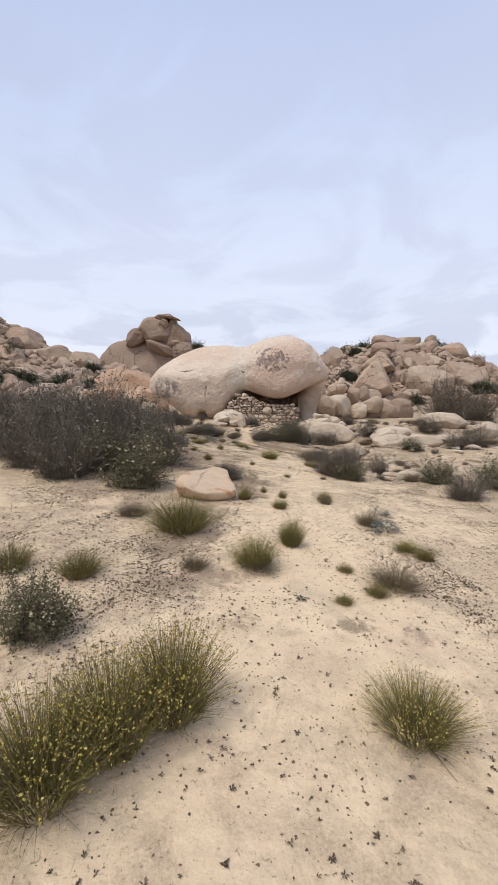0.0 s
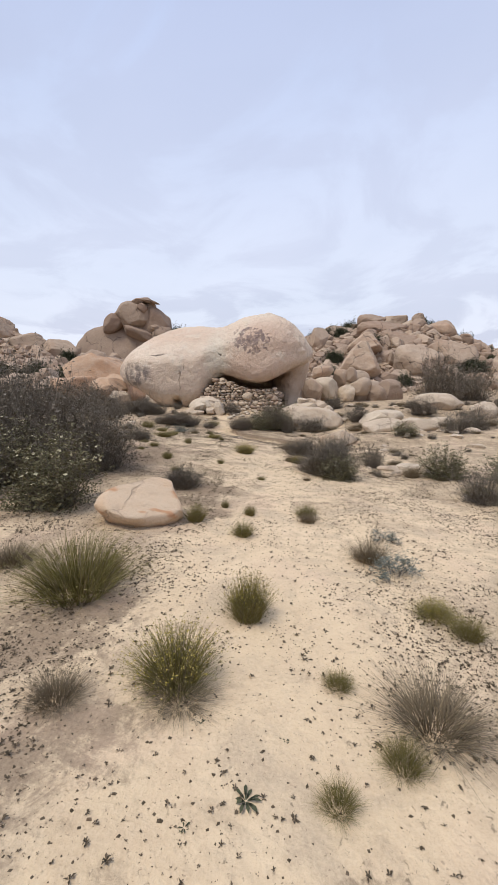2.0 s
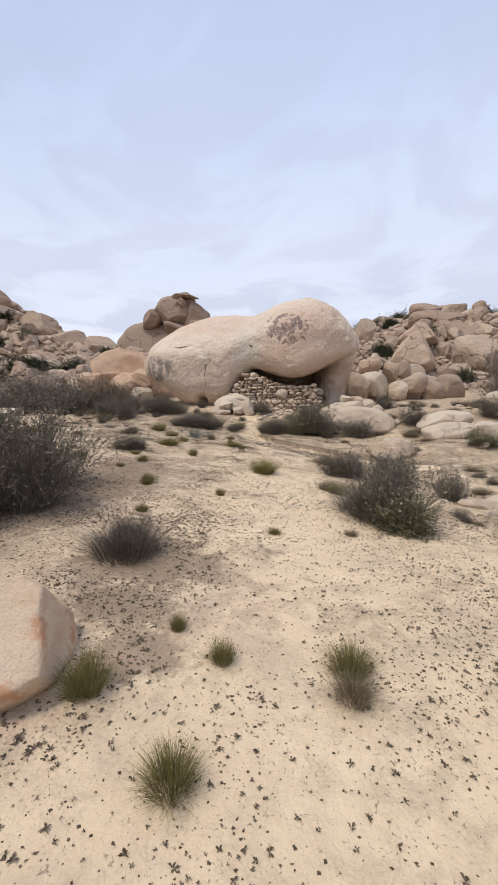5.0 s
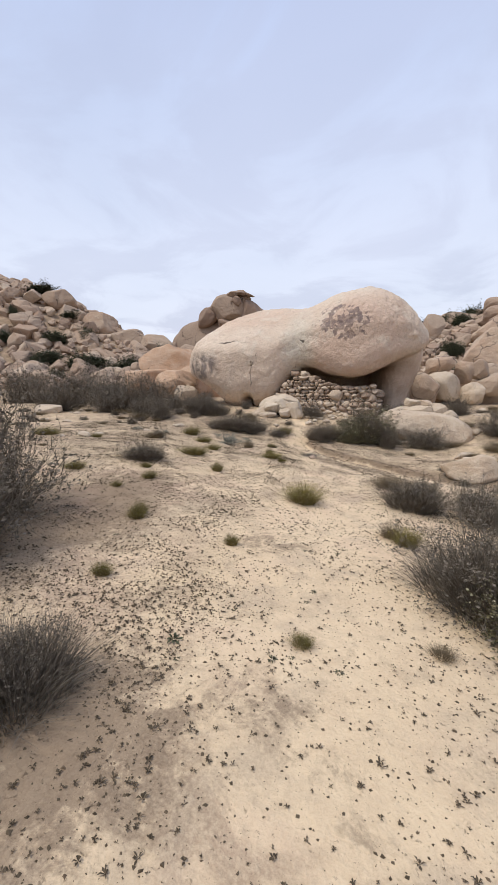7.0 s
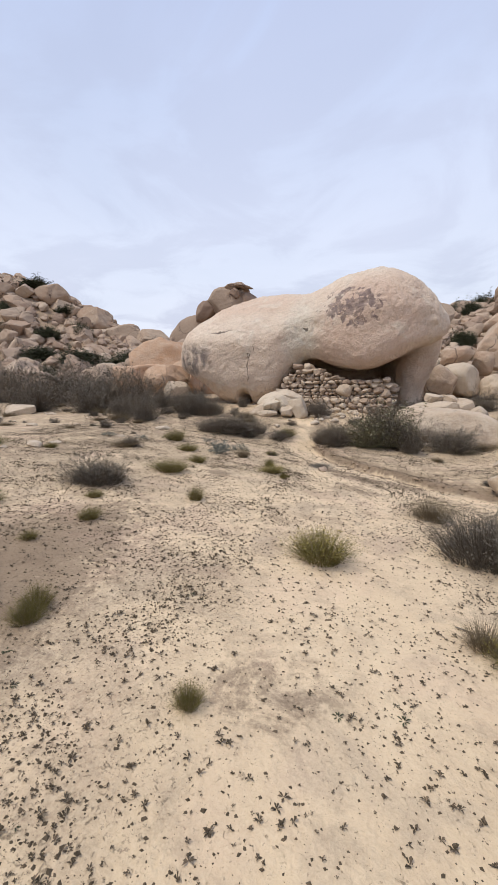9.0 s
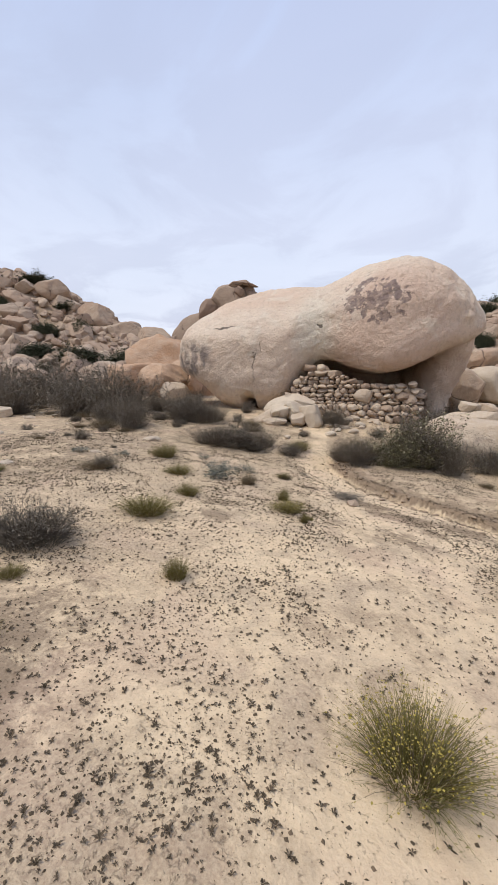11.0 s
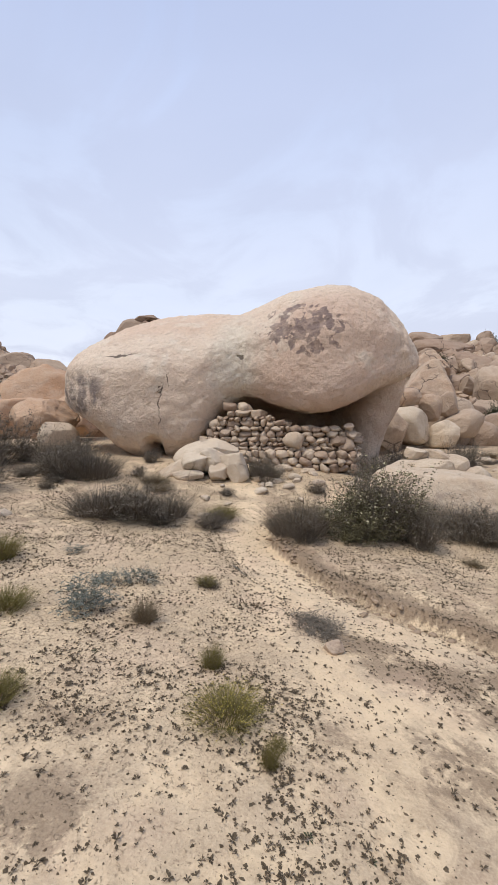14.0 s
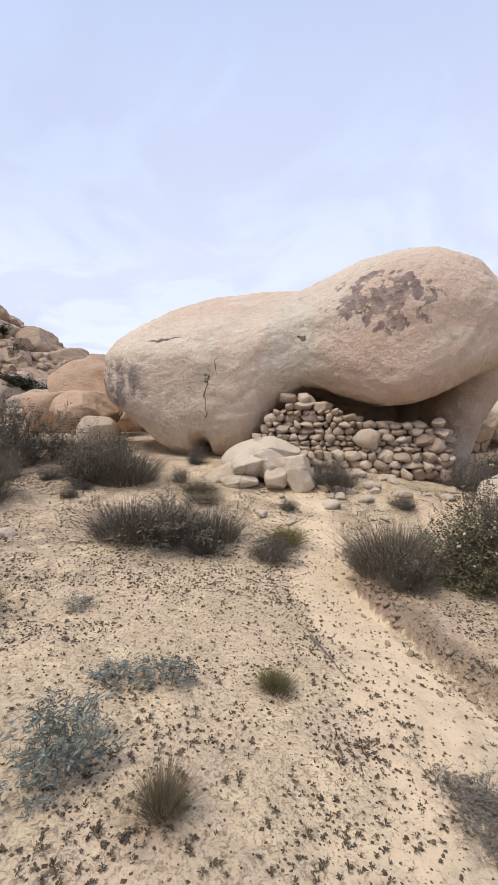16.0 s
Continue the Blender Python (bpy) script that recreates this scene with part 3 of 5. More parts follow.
# ---- the great rock ----
def great_rock():
    # x, top, underside, front, ridge
    sections = [
        (-8.72, 3.9, 3.1, 27.4, 28), (-8.45, 4.25, 2.75, 26.9, 28), (-8.0, 4.55, 2.5, 26.0, 28), (-7.5, 4.89, 2.38, 25.0, 28),
        (-7.0, 5.18, 2.12, 24.35, 28), (-6.5, 5.47, 1.78, 24.0, 28), (-6.0, 5.70, 1.42, 23.8, 28), (-5.5, 5.89, 1.05, 23.65, 28),
        (-5.0, 6.01, 0.85, 23.6, 28), (-4.5, 6.08, 0.8, 23.55, 28), (-4.0, 6.12, 0.8, 23.55, 28), (-3.5, 6.10, 0.9, 23.6, 27.8),
        (-3.0, 6.02, 1.3, 23.7, 27.5), (-2.5, 5.92, 2.25, 23.9, 27.2), (-2.0, 5.86, 2.72, 24.0, 26.95), (-1.5, 5.97, 2.74, 23.9, 26.7),
        (-1.0, 6.14, 2.48, 23.7, 26.5), (-0.5, 6.27, 2.3, 23.45, 26.1), (0.0, 6.32, 2.24, 23.3, 25.8), (0.5, 6.33, 2.3, 23.25, 25.6),
        (1.0, 6.25, 2.5, 23.3, 25.4), (1.5, 6.07, 2.82, 23.4, 25.2), (2.0, 5.73, 3.1, 23.6, 25.05), (2.5, 5.27, 3.32, 23.95, 25.0),
        (2.9, 4.68, 3.5, 24.35, 25.0), (3.18, 4.2, 3.8, 24.8, 25.0)]
    s = np.array(sections)
    n_x, n_a = 130, 72
    u = np.linspace(0, 1, n_x)
    xs = -8.72 + 11.9 * (0.5 - 0.5 * np.cos(u * math.pi)) * 0.35 + 11.9 * u * 0.65
    dense = np.linspace(s[0, 0], s[-1, 0], 400)
    kernel = np.hanning(19)
    kernel /= kernel.sum()

    def row(col):
        v = np.interp(dense, s[:, 0], s[:, col])
        pad = np.r_[[v[0]] * 9, v, [v[-1]] * 9]
        return np.interp(xs, dense, np.convolve(pad, kernel, "valid"))

    top, low, front, ridge = row(1), row(2), row(3), row(4)
    half = ridge - front
    bm = bmesh.new()
    rings = []
    for i, x in enumerate(xs):
        ring = []
        for j in range(n_a):
            a = 2 * math.pi * j / n_a
            c, q = math.cos(a), math.sin(a)
            p = 2 / (4.0 - 1.0 * min(1, max(0, (x + 1.8) / 1.5)))
            if q < 0 and x > -2.6:
                p = 2 / 4.6
            elif q > 0:
                p = 2 / (1.5 + 0.3 * min(1, max(0, (x + 2.2) / 2.4)))
            y = ridge[i] - half[i] * math.copysign(abs(c) ** p, c)
            z = (top[i] + 0.03 + low[i]) / 2 + (top[i] + 0.03 - low[i]) / 2 * math.copysign(abs(q) ** p, q)
            # the small hole at the foot
            if c > 0:
                y += 1.9 * math.exp(-(((x + 4.42) / 0.2) ** 4) - max(0, (z - 1.25) / 0.3) ** 4)
            # the hollow's roof rises behind the lip
            if q < 0:
                z += 0.2 * float(smooth01(0.55, 1.3, y - front[i]) * smooth01(-2.5, -1.9, x) * smooth01(1.9, 1.2, x)) * -q
            ring.append(bm.verts.new((x, y, z)))
        rings.append(ring)
    for r, t in zip(rings, rings[1:]):
        for j in range(n_a):
            bm.faces.new((r[j], t[j], t[(j + 1) % n_a], r[(j + 1) % n_a]))
    bm.faces.new(rings[0])
    bm.faces.new(rings[-1][::-1])
    # the leg under the head, and unseen masses added behind to darken the hollow
    leg = [(0.5, 1.85, 0.5, 26.5, 1.2), (1.4, 1.92, 0.52, 26.4, 1.2), (2.0, 2.0, 0.66, 26.3, 1.2), (2.5, 2.1, 0.8, 26.2, 1.15),
           (3.1, 2.38, 0.7, 26.0, 1.1), (3.6, 2.55, 0.58, 25.9, 1.0), (4.3, 2.5, 0.5, 25.7, 0.9)]
    rings = []
    for z, cx, rx, cy, ry in leg:
        rings.append([bm.verts.new((cx + rx * math.cos(a), cy + ry * math.sin(a), z))
                      for a in (2 * math.pi * j / 32 for j in range(32))])
    for r, t in zip(rings, rings[1:]):
        for j in range(32):
            bm.faces.new((r[j], r[(j + 1) % 32], t[(j + 1) % 32], t[j]))
    bm.faces.new(rings[0][::-1])
    bm.faces.new(rings[-1])
    for c, r in (((-0.7, 30.2, 2.0), (4.2, 1.5, 3.0)), ((-0.6, 28.0, 3.95), (3.2, 2.6, 1.35)), ((-3.7, 28.4, 2.0), (1.2, 2.6, 2.9)), ((1.85, 28.2, 2.0), (0.85, 2.4, 2.6)), ((-4.5, 26.6, 1.3), (1.4, 0.7, 1.2)), ((2.42, 24.15, 4.05), (0.3, 0.28, 0.2)), ((0.4, 25.6, 6.3), (0.22, 0.2, 0.09)), ((0.75, 25.5, 6.3), (0.3, 0.2, 0.1))):
        made = bmesh.ops.create_icosphere(bm, subdivisions=4, radius=1)["verts"]
        for v in made:
            v.co = Vector((v.co.x * r[0] + c[0], v.co.y * r[1] + c[1], v.co.z * r[2] + c[2]))
    bmesh.ops.recalc_face_normals(bm, faces=bm.faces)
    me = bpy.data.meshes.new("great_rock")
    bm.to_mesh(me)
    bm.free()
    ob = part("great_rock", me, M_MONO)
    fuse = ob.modifiers.new("fuse", "REMESH")
    fuse.mode, fuse.voxel_size, fuse.use_smooth_shade = "VOXEL", 0.055, True
    soft = ob.modifiers.new("soften", "SMOOTH")
    soft.iterations, soft.factor = 12, 0.5
    for scale, depth in ((1.3, 0.17), (0.5, 0.07), (0.13, 0.05)):
        tex = bpy.data.textures.new("weathering", "CLOUDS")
        tex.noise_scale, tex.noise_depth = scale, 3
        tex.noise_type = "HARD_NOISE" if 0.2 < scale < 1 else "SOFT_NOISE"
        d = ob.modifiers.new("weather", "DISPLACE")
        d.texture, d.strength, d.mid_level, d.texture_coords = tex, depth, 0.5, "GLOBAL"
    return tagged(ob, "huge saddle-backed tan granite boulder overhanging a low hollow", "boulder")


great_rock()


def boulder(x, y, w, d, h, seed, mat, label, sink=0.3, turn=0.0, tilt=0.0, cuts=7, subdiv=5, lumps=0.22, name="boulder", z=None):
    ob = part(name, stone_mesh(seed, subdiv, lumps, cuts, 2.6, 0.02, (0.62, 0.88)), mat)
    base = at_ground(x, y) if z is None else z
    ob.matrix_basis = pose(x, y, base + h * (0.5 - sink), tilt, 0, turn) @ Matrix.Diagonal((w / 2, d / 2, h / 2, 1))
    return tagged(ob, label, "boulder")


# x, y, width, depth, height, turn, kind
BOULDERS = [
    (-0.93, 6.42, 1.15, 0.9, 0.62, 14, "slab"), (3.15, 16.2, 1.5, 0.9, 0.75, 5, "pale"), (5.4, 18.7, 1.75, 1.1, 0.8, -8, "pale"),
    (6.9, 18.9, 2.0, 0.8, 0.75, -16, "pale"), (5.9, 20.7, 2.2, 1.5, 1.25, 12, "pale"), (9.7, 23.3, 2.8, 1.6, 1.25, -10, "pale")]
KINDS = {"slab": (M_SLAB, "low rounded orange-streaked boulder half buried in sand"),
         "pale": (M_PALE, "pale weathered granite boulder bedded in the sand"),
         "tan": (M_ROCK, "tan granite boulder among dry shrubs")}
for i, (x, y, w, d, h, turn, kind) in enumerate(BOULDERS):
    boulder(x, y, w, d, h, 100 + i, KINDS[kind][0], KINDS[kind][1], turn=turn, cuts=9 if kind == "slab" else 12, lumps=0.34 if kind == "slab" else 0.22, tilt=-7 if kind == "slab" else 0)
MORE = [
    (10.9, 21.6, 1.8, 1.2, 1.0, 30, "pale"), (-8.35, 26.0, 1.5, 1.0, 1.5, 12, "pale"), (-12.2, 20.8, 1.5, 0.9, 0.55, 0, "pale"),
    (3.75, 11.2, 0.7, 0.5, 0.24, 12, "pale"), (8.9, 34.0, 2.1, 1.7, 2.0, 70, "tan"), (-0.45, 16.15, 0.17, 0.13, 0.13, 0, "tan"), (8.3, 20.0, 1.2, 0.9, 0.6, 10, "pale"), (9.9, 33.0, 2.2, 1.6, 2.2, 15, "tan"),
    (3.7, 30.5, 1.6, 1.5, 2.6, 20, "tan"), (8.6, 32.4, 2.0, 1.6, 1.7, 20, "tan"), (5.4, 32.4, 3.4, 1.6, 3.0, 10, "tan"), (7.0, 32.3, 2.6, 1.6, 3.2, -10, "tan")]
for i, (x, y, w, d, h, turn, kind) in enumerate(MORE):
    boulder(x, y, w, d, h, 140 + i, KINDS[kind][0], KINDS[kind][1], turn=turn, cuts=9)


for i, (x, y, z, rx, rz, kind) in enumerate((
        (4.63, 31.0, 3.3, 0.75, 0.58, "tan"), (5.9, 31.2, 3.0, 0.45, 0.6, "tan"), (6.66, 31.2, 3.05, 0.4, 0.62, "tan"), (4.62, 30.6, 2.1, 0.9, 0.8, "pale"),
        (6.2, 30.4, 1.75, 0.66, 0.55, "pale"), (7.2, 31.0, 2.25, 0.7, 0.62, "tan"), (3.75, 29.6, 2.0, 0.7, 0.8, "tan"))):
    boulder(x, y, rx * 2.3, rx * 1.9, rz * 2.3, 180 + i, KINDS[kind][0], KINDS[kind][1], turn=-12 + 9 * i % 25, cuts=8, sink=0.0, z=z - rz * 1.15)


# ---- broken outcrops at the foot of the great rock ----
def outcrop(label, x, y, blocks, seed):
    """A bed of granite split by frost: blocks fitted closely side by side."""
    root = new("granite_outcrop")
    root.matrix_basis = pose(x, y, at_ground(x, y))
    tagged(root, label, "outcrop")
    for i, (dx, dy, dz, w, d, h, tilt, lean, turn, box) in enumerate(blocks):
        b = part("block", stone_mesh(seed + i, 5, 0.16, 11, box, 0.022, (0.66, 0.9)), M_PALE, root)
        b.matrix_basis = pose(dx, dy, dz, tilt, lean, turn) @ Matrix.Diagonal((w / 2, d / 2, h / 2, 1))
    return root


outcrop("pale cracked granite outcrop of sloping blocks below the hole", -2.5, 22.2, (
    (-0.15, 0.45, 0.38, 1.7, 1.1, 0.85, 12, -20, 8, 3.2), (-0.75, 0.0, 0.12, 1.15, 0.55, 0.42, 16, -24, 14, 3.0), (-0.35, -0.1, 0.3, 0.8, 0.6, 0.5, 20, -10, -25, 3.4),
    (0.1, 0.0, 0.34, 0.75, 0.65, 0.62, 10, 14, 20, 3.6), (0.62, -0.18, 0.24, 0.68, 0.62, 0.78, 4, 8, -12, 3.8), (0.3, -0.25, 0.12, 0.6, 0.4, 0.5, 8, 0, 30, 3.0),
    (-0.45, -0.3, 0.05, 0.8, 0.4, 0.26, 6, -6, -10, 3.2), (0.35, 0.5, 0.5, 0.9, 0.6, 0.5, 5, 16, 5, 3.2)), 520)
outcrop("broad pale granite slab with split pinkish blocks lying on it", 2.35, 21.3, (
    (0.35, 0.3, 0.3, 3.3, 2.4, 1.75, 6, 10, -14, 2.3), (-0.95, 0.75, 0.25, 1.0, 0.7, 0.5, 12, -18, 20, 2.8), (-0.3, 1.1, 0.85, 1.3, 0.7, 0.5, 8, -14, 10, 3.6),
    (0.3, 0.95, 0.98, 1.0, 0.7, 0.42, 6, 4, -8, 4.0), (0.05, 1.4, 1.25, 0.7, 0.5, 0.34, 4, 6, 15, 3.8), (0.55, 1.5, 1.2, 0.8, 0.6, 0.36, 6, 12, -10, 3.6), (0.9, 1.3, 1.0, 0.7, 0.6, 0.5, 0, 16, 10, 3.6),
    (1.3, 1.0, 0.75, 0.7, 0.6, 0.5, 4, 14, 30, 3.2)), 560)


# ---- dry stone wall under the overhang ----
def dry_stone_wall():
    wall = new("dry_stone_wall")
    wall.matrix_basis = pose(-0.9, 23.55, at_ground(-0.9, 23.55))
    tagged(wall, "rough dry-stone wall of stacked field stones closing the hollow", "wall")
    rnd = random.Random(11)
    shapes = [stone_mesh(300 + i, 3, 0.34, 9 if i % 2 else 6, 3.6 if i % 3 else 2.6, 0.03, (0.6, 0.9)) for i in range(22)]
    for me in shapes:
        me.materials.append(M_WALLSTONE)
    inv = wall.matrix_basis.inverted()
    x_top = [-3.1, -2.9, -2.55, -2.1, -1.75, -1.3, -0.9, -0.5, 0.6, 1.3]
    z_top = [1.5, 1.85, 2.32, 2.64, 2.58, 2.38, 2.18, 2.06, 2.02, 1.9]
    z = 0.82
    while z < 2.75:
        h = rnd.uniform(0.17, 0.24) if z < 1.3 else rnd.uniform(0.11, 0.19)
        x = -3.15 + rnd.uniform(0, 0.2)
        while x < 1.12:
            w = h * rnd.choice((1.0, 1.2, 1.4, 1.7, 2.0, 2.3)) * rnd.uniform(0.9, 1.1)
            mid = x + w / 2
            white = abs(mid + 0.41) < 0.27 and 1.42 < z + h / 2 < 1.92
            if z + h * 0.6 < np.interp(mid, x_top, z_top) and z + h > at_ground(mid, 23.4) - 0.05 and not white:
                hh = h * rnd.uniform(0.85, 1.2)
                # unseen second row behind, added to keep light from passing the gaps
                for back in (0.0, 0.27):
                    st = part("stone", rnd.choice(shapes), None, wall)
                    y = 23.84 + 0.14 * (z - 0.9) + rnd.uniform(-0.06, 0.06) - (0.18 if z < 1.25 else 0) + back
                    st.matrix_basis = inv @ pose(mid + back * 0.4, y, z + h / 2 + rnd.uniform(-0.015, 0.015), rnd.uniform(-9, 9), rnd.gauss(0, 7), rnd.uniform(-14, 14)) \
                        @ Matrix.Diagonal((w * 0.61, rnd.uniform(0.15, 0.22), hh * 0.61, 1))
            x += w * rnd.uniform(0.92, 1.02)
        z += h * 0.93
    big = part("stone", stone_mesh(340, 4, 0.1, 9, 3.5, 0.02, (0.7, 0.9)), M_PALE, wall, "large flat pale facing stone")
    big.matrix_basis = inv @ pose(-0.41, 23.72, 1.68, 0, 8, 0) @ Matrix.Diagonal((0.29, 0.16, 0.26, 1))
    for bx, bz, r in ((0.98, 1.52, 0.24), (1.12, 1.24, 0.27), (1.08, 1.80, 0.17), (1.05, 2.02, 0.15), (0.75, 1.62, 0.2)):
        st = part("stone", stone_mesh(350 + int(bz * 50), 4, 0.2, 8), M_WALLSTONE, wall)
        st.matrix_basis = inv @ pose(bx, 23.8, bz, 0, rnd.uniform(-20, 20), 0) @ Matrix.Diagonal((r, 0.22, r * 0.75, 1))


dry_stone_wall()

# rubble at the wall's foot
rub = random.Random(5)
rubble_shapes = [stone_mesh(400 + i, 3, 0.25, 9) for i in range(5)]
for i in range(46):
    x, y = rub.uniform(-2.6, 1.4), 23.2 - abs(rub.gauss(0, 0.8))
    if -3.7 < x < -1.4 and y > 21.6:
        continue
    r = rub.uniform(0.05, 0.16)
    st = part("loose_stone", rub.choice(rubble_shapes), M_PALE)
    st.matrix_basis = pose(x, y, at_ground(x, y) + r * 0.25, rub.uniform(-15, 15), 0, rub.uniform(0, 360)) @ Matrix.Diagonal((r * 1.4, r, r * 0.7, 1))
    tagged(st, "loose pale stone lying below the dry-stone wall", "stone", "rubble below the wall")


# ---- boulder hills ----
def boulder_hill(name, label, region, count, sizes, seed, big=(), mats=None):
    hill = new(name)
    cx, cy = (region[0] + region[1]) / 2, (region[2] + region[3]) / 2
    hill.matrix_basis = pose(cx, cy, at_ground(cx, cy))
    tagged(hill, label, "rock hill")
    inv = hill.matrix_basis.inverted()
    rnd = random.Random(seed)
    shapes = [stone_mesh(seed * 50 + i, 4, 0.28, 14, 3.4, 0.05, (0.46, 0.82)) for i in range(14)]
    placed = []
    for me in shapes:
        me.materials.append(M_ROCK)

    smooth_shapes = [stone_mesh(seed * 90 + i, 5, 0.2, 10, 3.3, 0.03, (0.6, 0.88)) for i in range(6)]
    for me in smooth_shapes:
        me.materials.append(M_ROCK)

    def put(x, y, z, r, ry, rz, up=0.82):
        b = part("boulder", rnd.choice(shapes if rnd.random() < 0.8 else smooth_shapes), None, hill)
        b.matrix_basis = inv @ pose(x, y, z, rnd.uniform(-15, 15), ry, rz) @ Matrix.Diagonal((r * rnd.uniform(1.0, 1.5), r, r * up * rnd.uniform(0.85, 1.2), 1))

    for x, y, z, r, up in big:
        placed.append((x, y, r * 0.6))
        b = part("boulder", rnd.choice(smooth_shapes), None, hill)
        b.matrix_basis = inv @ pose(x, y, z, rnd.uniform(-6, 6), rnd.uniform(-6, 6), rnd.choice((0, 180)) + rnd.uniform(-15, 15)) @ Matrix.Diagonal((r * 1.12, min(r, 2.2), up * 1.15, 1))
    tries = 0
    while len(placed) < count and tries < 18000:
        tries += 1
        x, y = rnd.uniform(region[0], region[1]), rnd.uniform(region[2], region[3])
        hh = float(hills(np.array([x]), np.array([y]))[0])
        if hh < 0.35:
            continue
        r = sizes[0] * (sizes[1] / sizes[0]) ** (rnd.random() ** 1.5)
        if any((x - a) ** 2 + (y - b) ** 2 < (0.47 * (r + c)) ** 2 for a, b, c in placed):
            continue
        placed.append((x, y, r))
        put(x, y, at_ground(x, y) + r * 0.22, r, rnd.uniform(-25, 25), rnd.uniform(0, 360))
    return hill


boulder_hill("boulder_hill", "hill of piled brown granite boulders with scrub between", (4, 34, 37, 62), 1250, (0.32, 1.2), 7,
             ((9.8, 42, 5.0, 2.0, 1.6), (15.6, 43, 5.0, 2.1, 1.7), (19.8, 45, 5.5, 1.9, 1.6), (14.4, 56, 11.2, 1.9, 1.0), (17.0, 56.4, 11.1, 1.7, 1.0), (20.0, 55, 11.0, 0.9, 0.9), (14.8, 53, 9.7, 3.0, 1.1),
              (22.5, 54, 9.6, 1.9, 1.4), (10.2, 56, 9.8, 1.5, 1.0), (7.2, 52, 8.7, 1.2, 1.2), (11.4, 47, 7.3, 2.0, 1.0), (15.8, 50, 7.8, 1.8, 1.1)))
boulder_hill("boulder_hill", "steep hill of tumbled tan granite boulders and dark scrub", (-80, -22, 44, 80), 640, (0.7, 2.4), 9,
             ((-46.7, 72, 14.8, 3.6, 2.4), (-41.7, 72, 11.4, 5.0, 2.0), (-35.8, 72, 10.7, 3.1, 1.9), (-53.7, 72, 17.0, 2.4, 1.9), (-55.2, 72, 19.6, 2.9, 1.8)))


def rock_tower():
    """The peaked outcrop behind the great rock: a smooth dome with a cap of slabs and a beak."""
    tower = new("rock_tower")
    tower.matrix_basis = pose(-26, 80, at_ground(-26, 80))
    tagged(tower, "peaked brown granite outcrop crowned by cracked slabs and a beak", "rock outcrop")
    inv = tower.matrix_basis.inverted()
    for x, y, z, sx, sy, sz, ry, seed in (
            (-27.4, 81.5, 7.6, 9.6, 5, 9.4, -4, 1), (-20.6, 82, 7.6, 8.0, 5, 8.6, 8, 2), (-28.1, 79, 16.2, 2.1, 2.2, 1.55, -24, 3), (-23.9, 79, 17.2, 3.1, 3, 2.5, 8, 4),
            (-20.0, 79.3, 16.2, 2.9, 2.4, 2.5, 34, 5), (-22.6, 78.0, 13.9, 3.3, 2.2, 1.1, 24, 6), (-18.0, 78, 13.2, 2.3, 2, 1.9, 10, 7), (-22.4, 78.2, 20.0, 1.6, 1.4, 0.5, -6, 8),
            (-20.7, 77.8, 19.8, 1.7, 1.2, 0.3, 12, 9), (-21.0, 79.0, 18.9, 1.1, 1.2, 0.9, 20, 10), (-21.9, 77.2, 18.6, 0.9, 0.7, 0.7, 40, 11), (-19.6, 77.2, 14.9, 0.9, 1, 0.6, 20, 12),
            (-16.4, 79, 11.4, 2.6, 2, 2.6, 20, 15), (-14.6, 79.5, 9.6, 2.2, 2, 2.0, 0, 16)):
        b = part("boulder", stone_mesh(930 + seed, 5, 0.16, 5 if seed < 3 else 9, 2.2 if seed < 3 else 2.9, 0.022, (0.72, 0.92)), M_BROWN, tower)
        b.matrix_basis = inv @ pose(x, y, z, 0, ry, 0) @ Matrix.Diagonal((sx * 1.16, sy, sz * 1.12, 1))


rock_tower()
for x, y, z, w, d, h, ry in ((-12.6, 35.0, 2.6, 7.6, 5, 6.0, 6), (-14.6, 33, 2.2, 4.6, 4, 3.6, -14), (-10.3, 31.4, 2.6, 2.6, 3, 2.2, 10),
                            (-9.3, 27.0, 2.2, 2.4, 2, 1.6, 0)):
    ob = part("boulder", stone_mesh(int(700 - x * 11), 5, 0.3, 11, 2.8, 0.03, (0.62, 0.86)), M_RUST)
    ob.matrix_basis = pose(x, y, z, 0, ry, 15) @ Matrix.Diagonal((w / 2, d / 2, h / 2, 1))
    tagged(ob, "rounded rusty orange granite dome behind the great rock", "boulder")


# ---- plants ----
def strips(curves, widths, sides=3):
    """Thin tapering stalks with a triangular section, as one mesh's verts and faces."""
    verts, faces = [], []
    for pts, w in zip(curves, widths):
        base = len(verts)
        n = len(pts)
        for i, p in enumerate(pts):
            r = w * (1 - 0.85 * i / (n - 1)) * 0.5
            a0 = (p[0] * 91 + p[1] * 57) % 6.28
            for s in range(sides):
                a = a0 + 2 * math.pi * s / sides
                verts.append((p[0] + r * math.cos(a), p[1] + r * math.sin(a), p[2]))
        for i in range(n - 1):
            for s in range(sides):
                a, b = base + i * sides + s, base + i * sides + (s + 1) % sides
                faces.append((a, b, b + sides, a + sides))
    return verts, faces


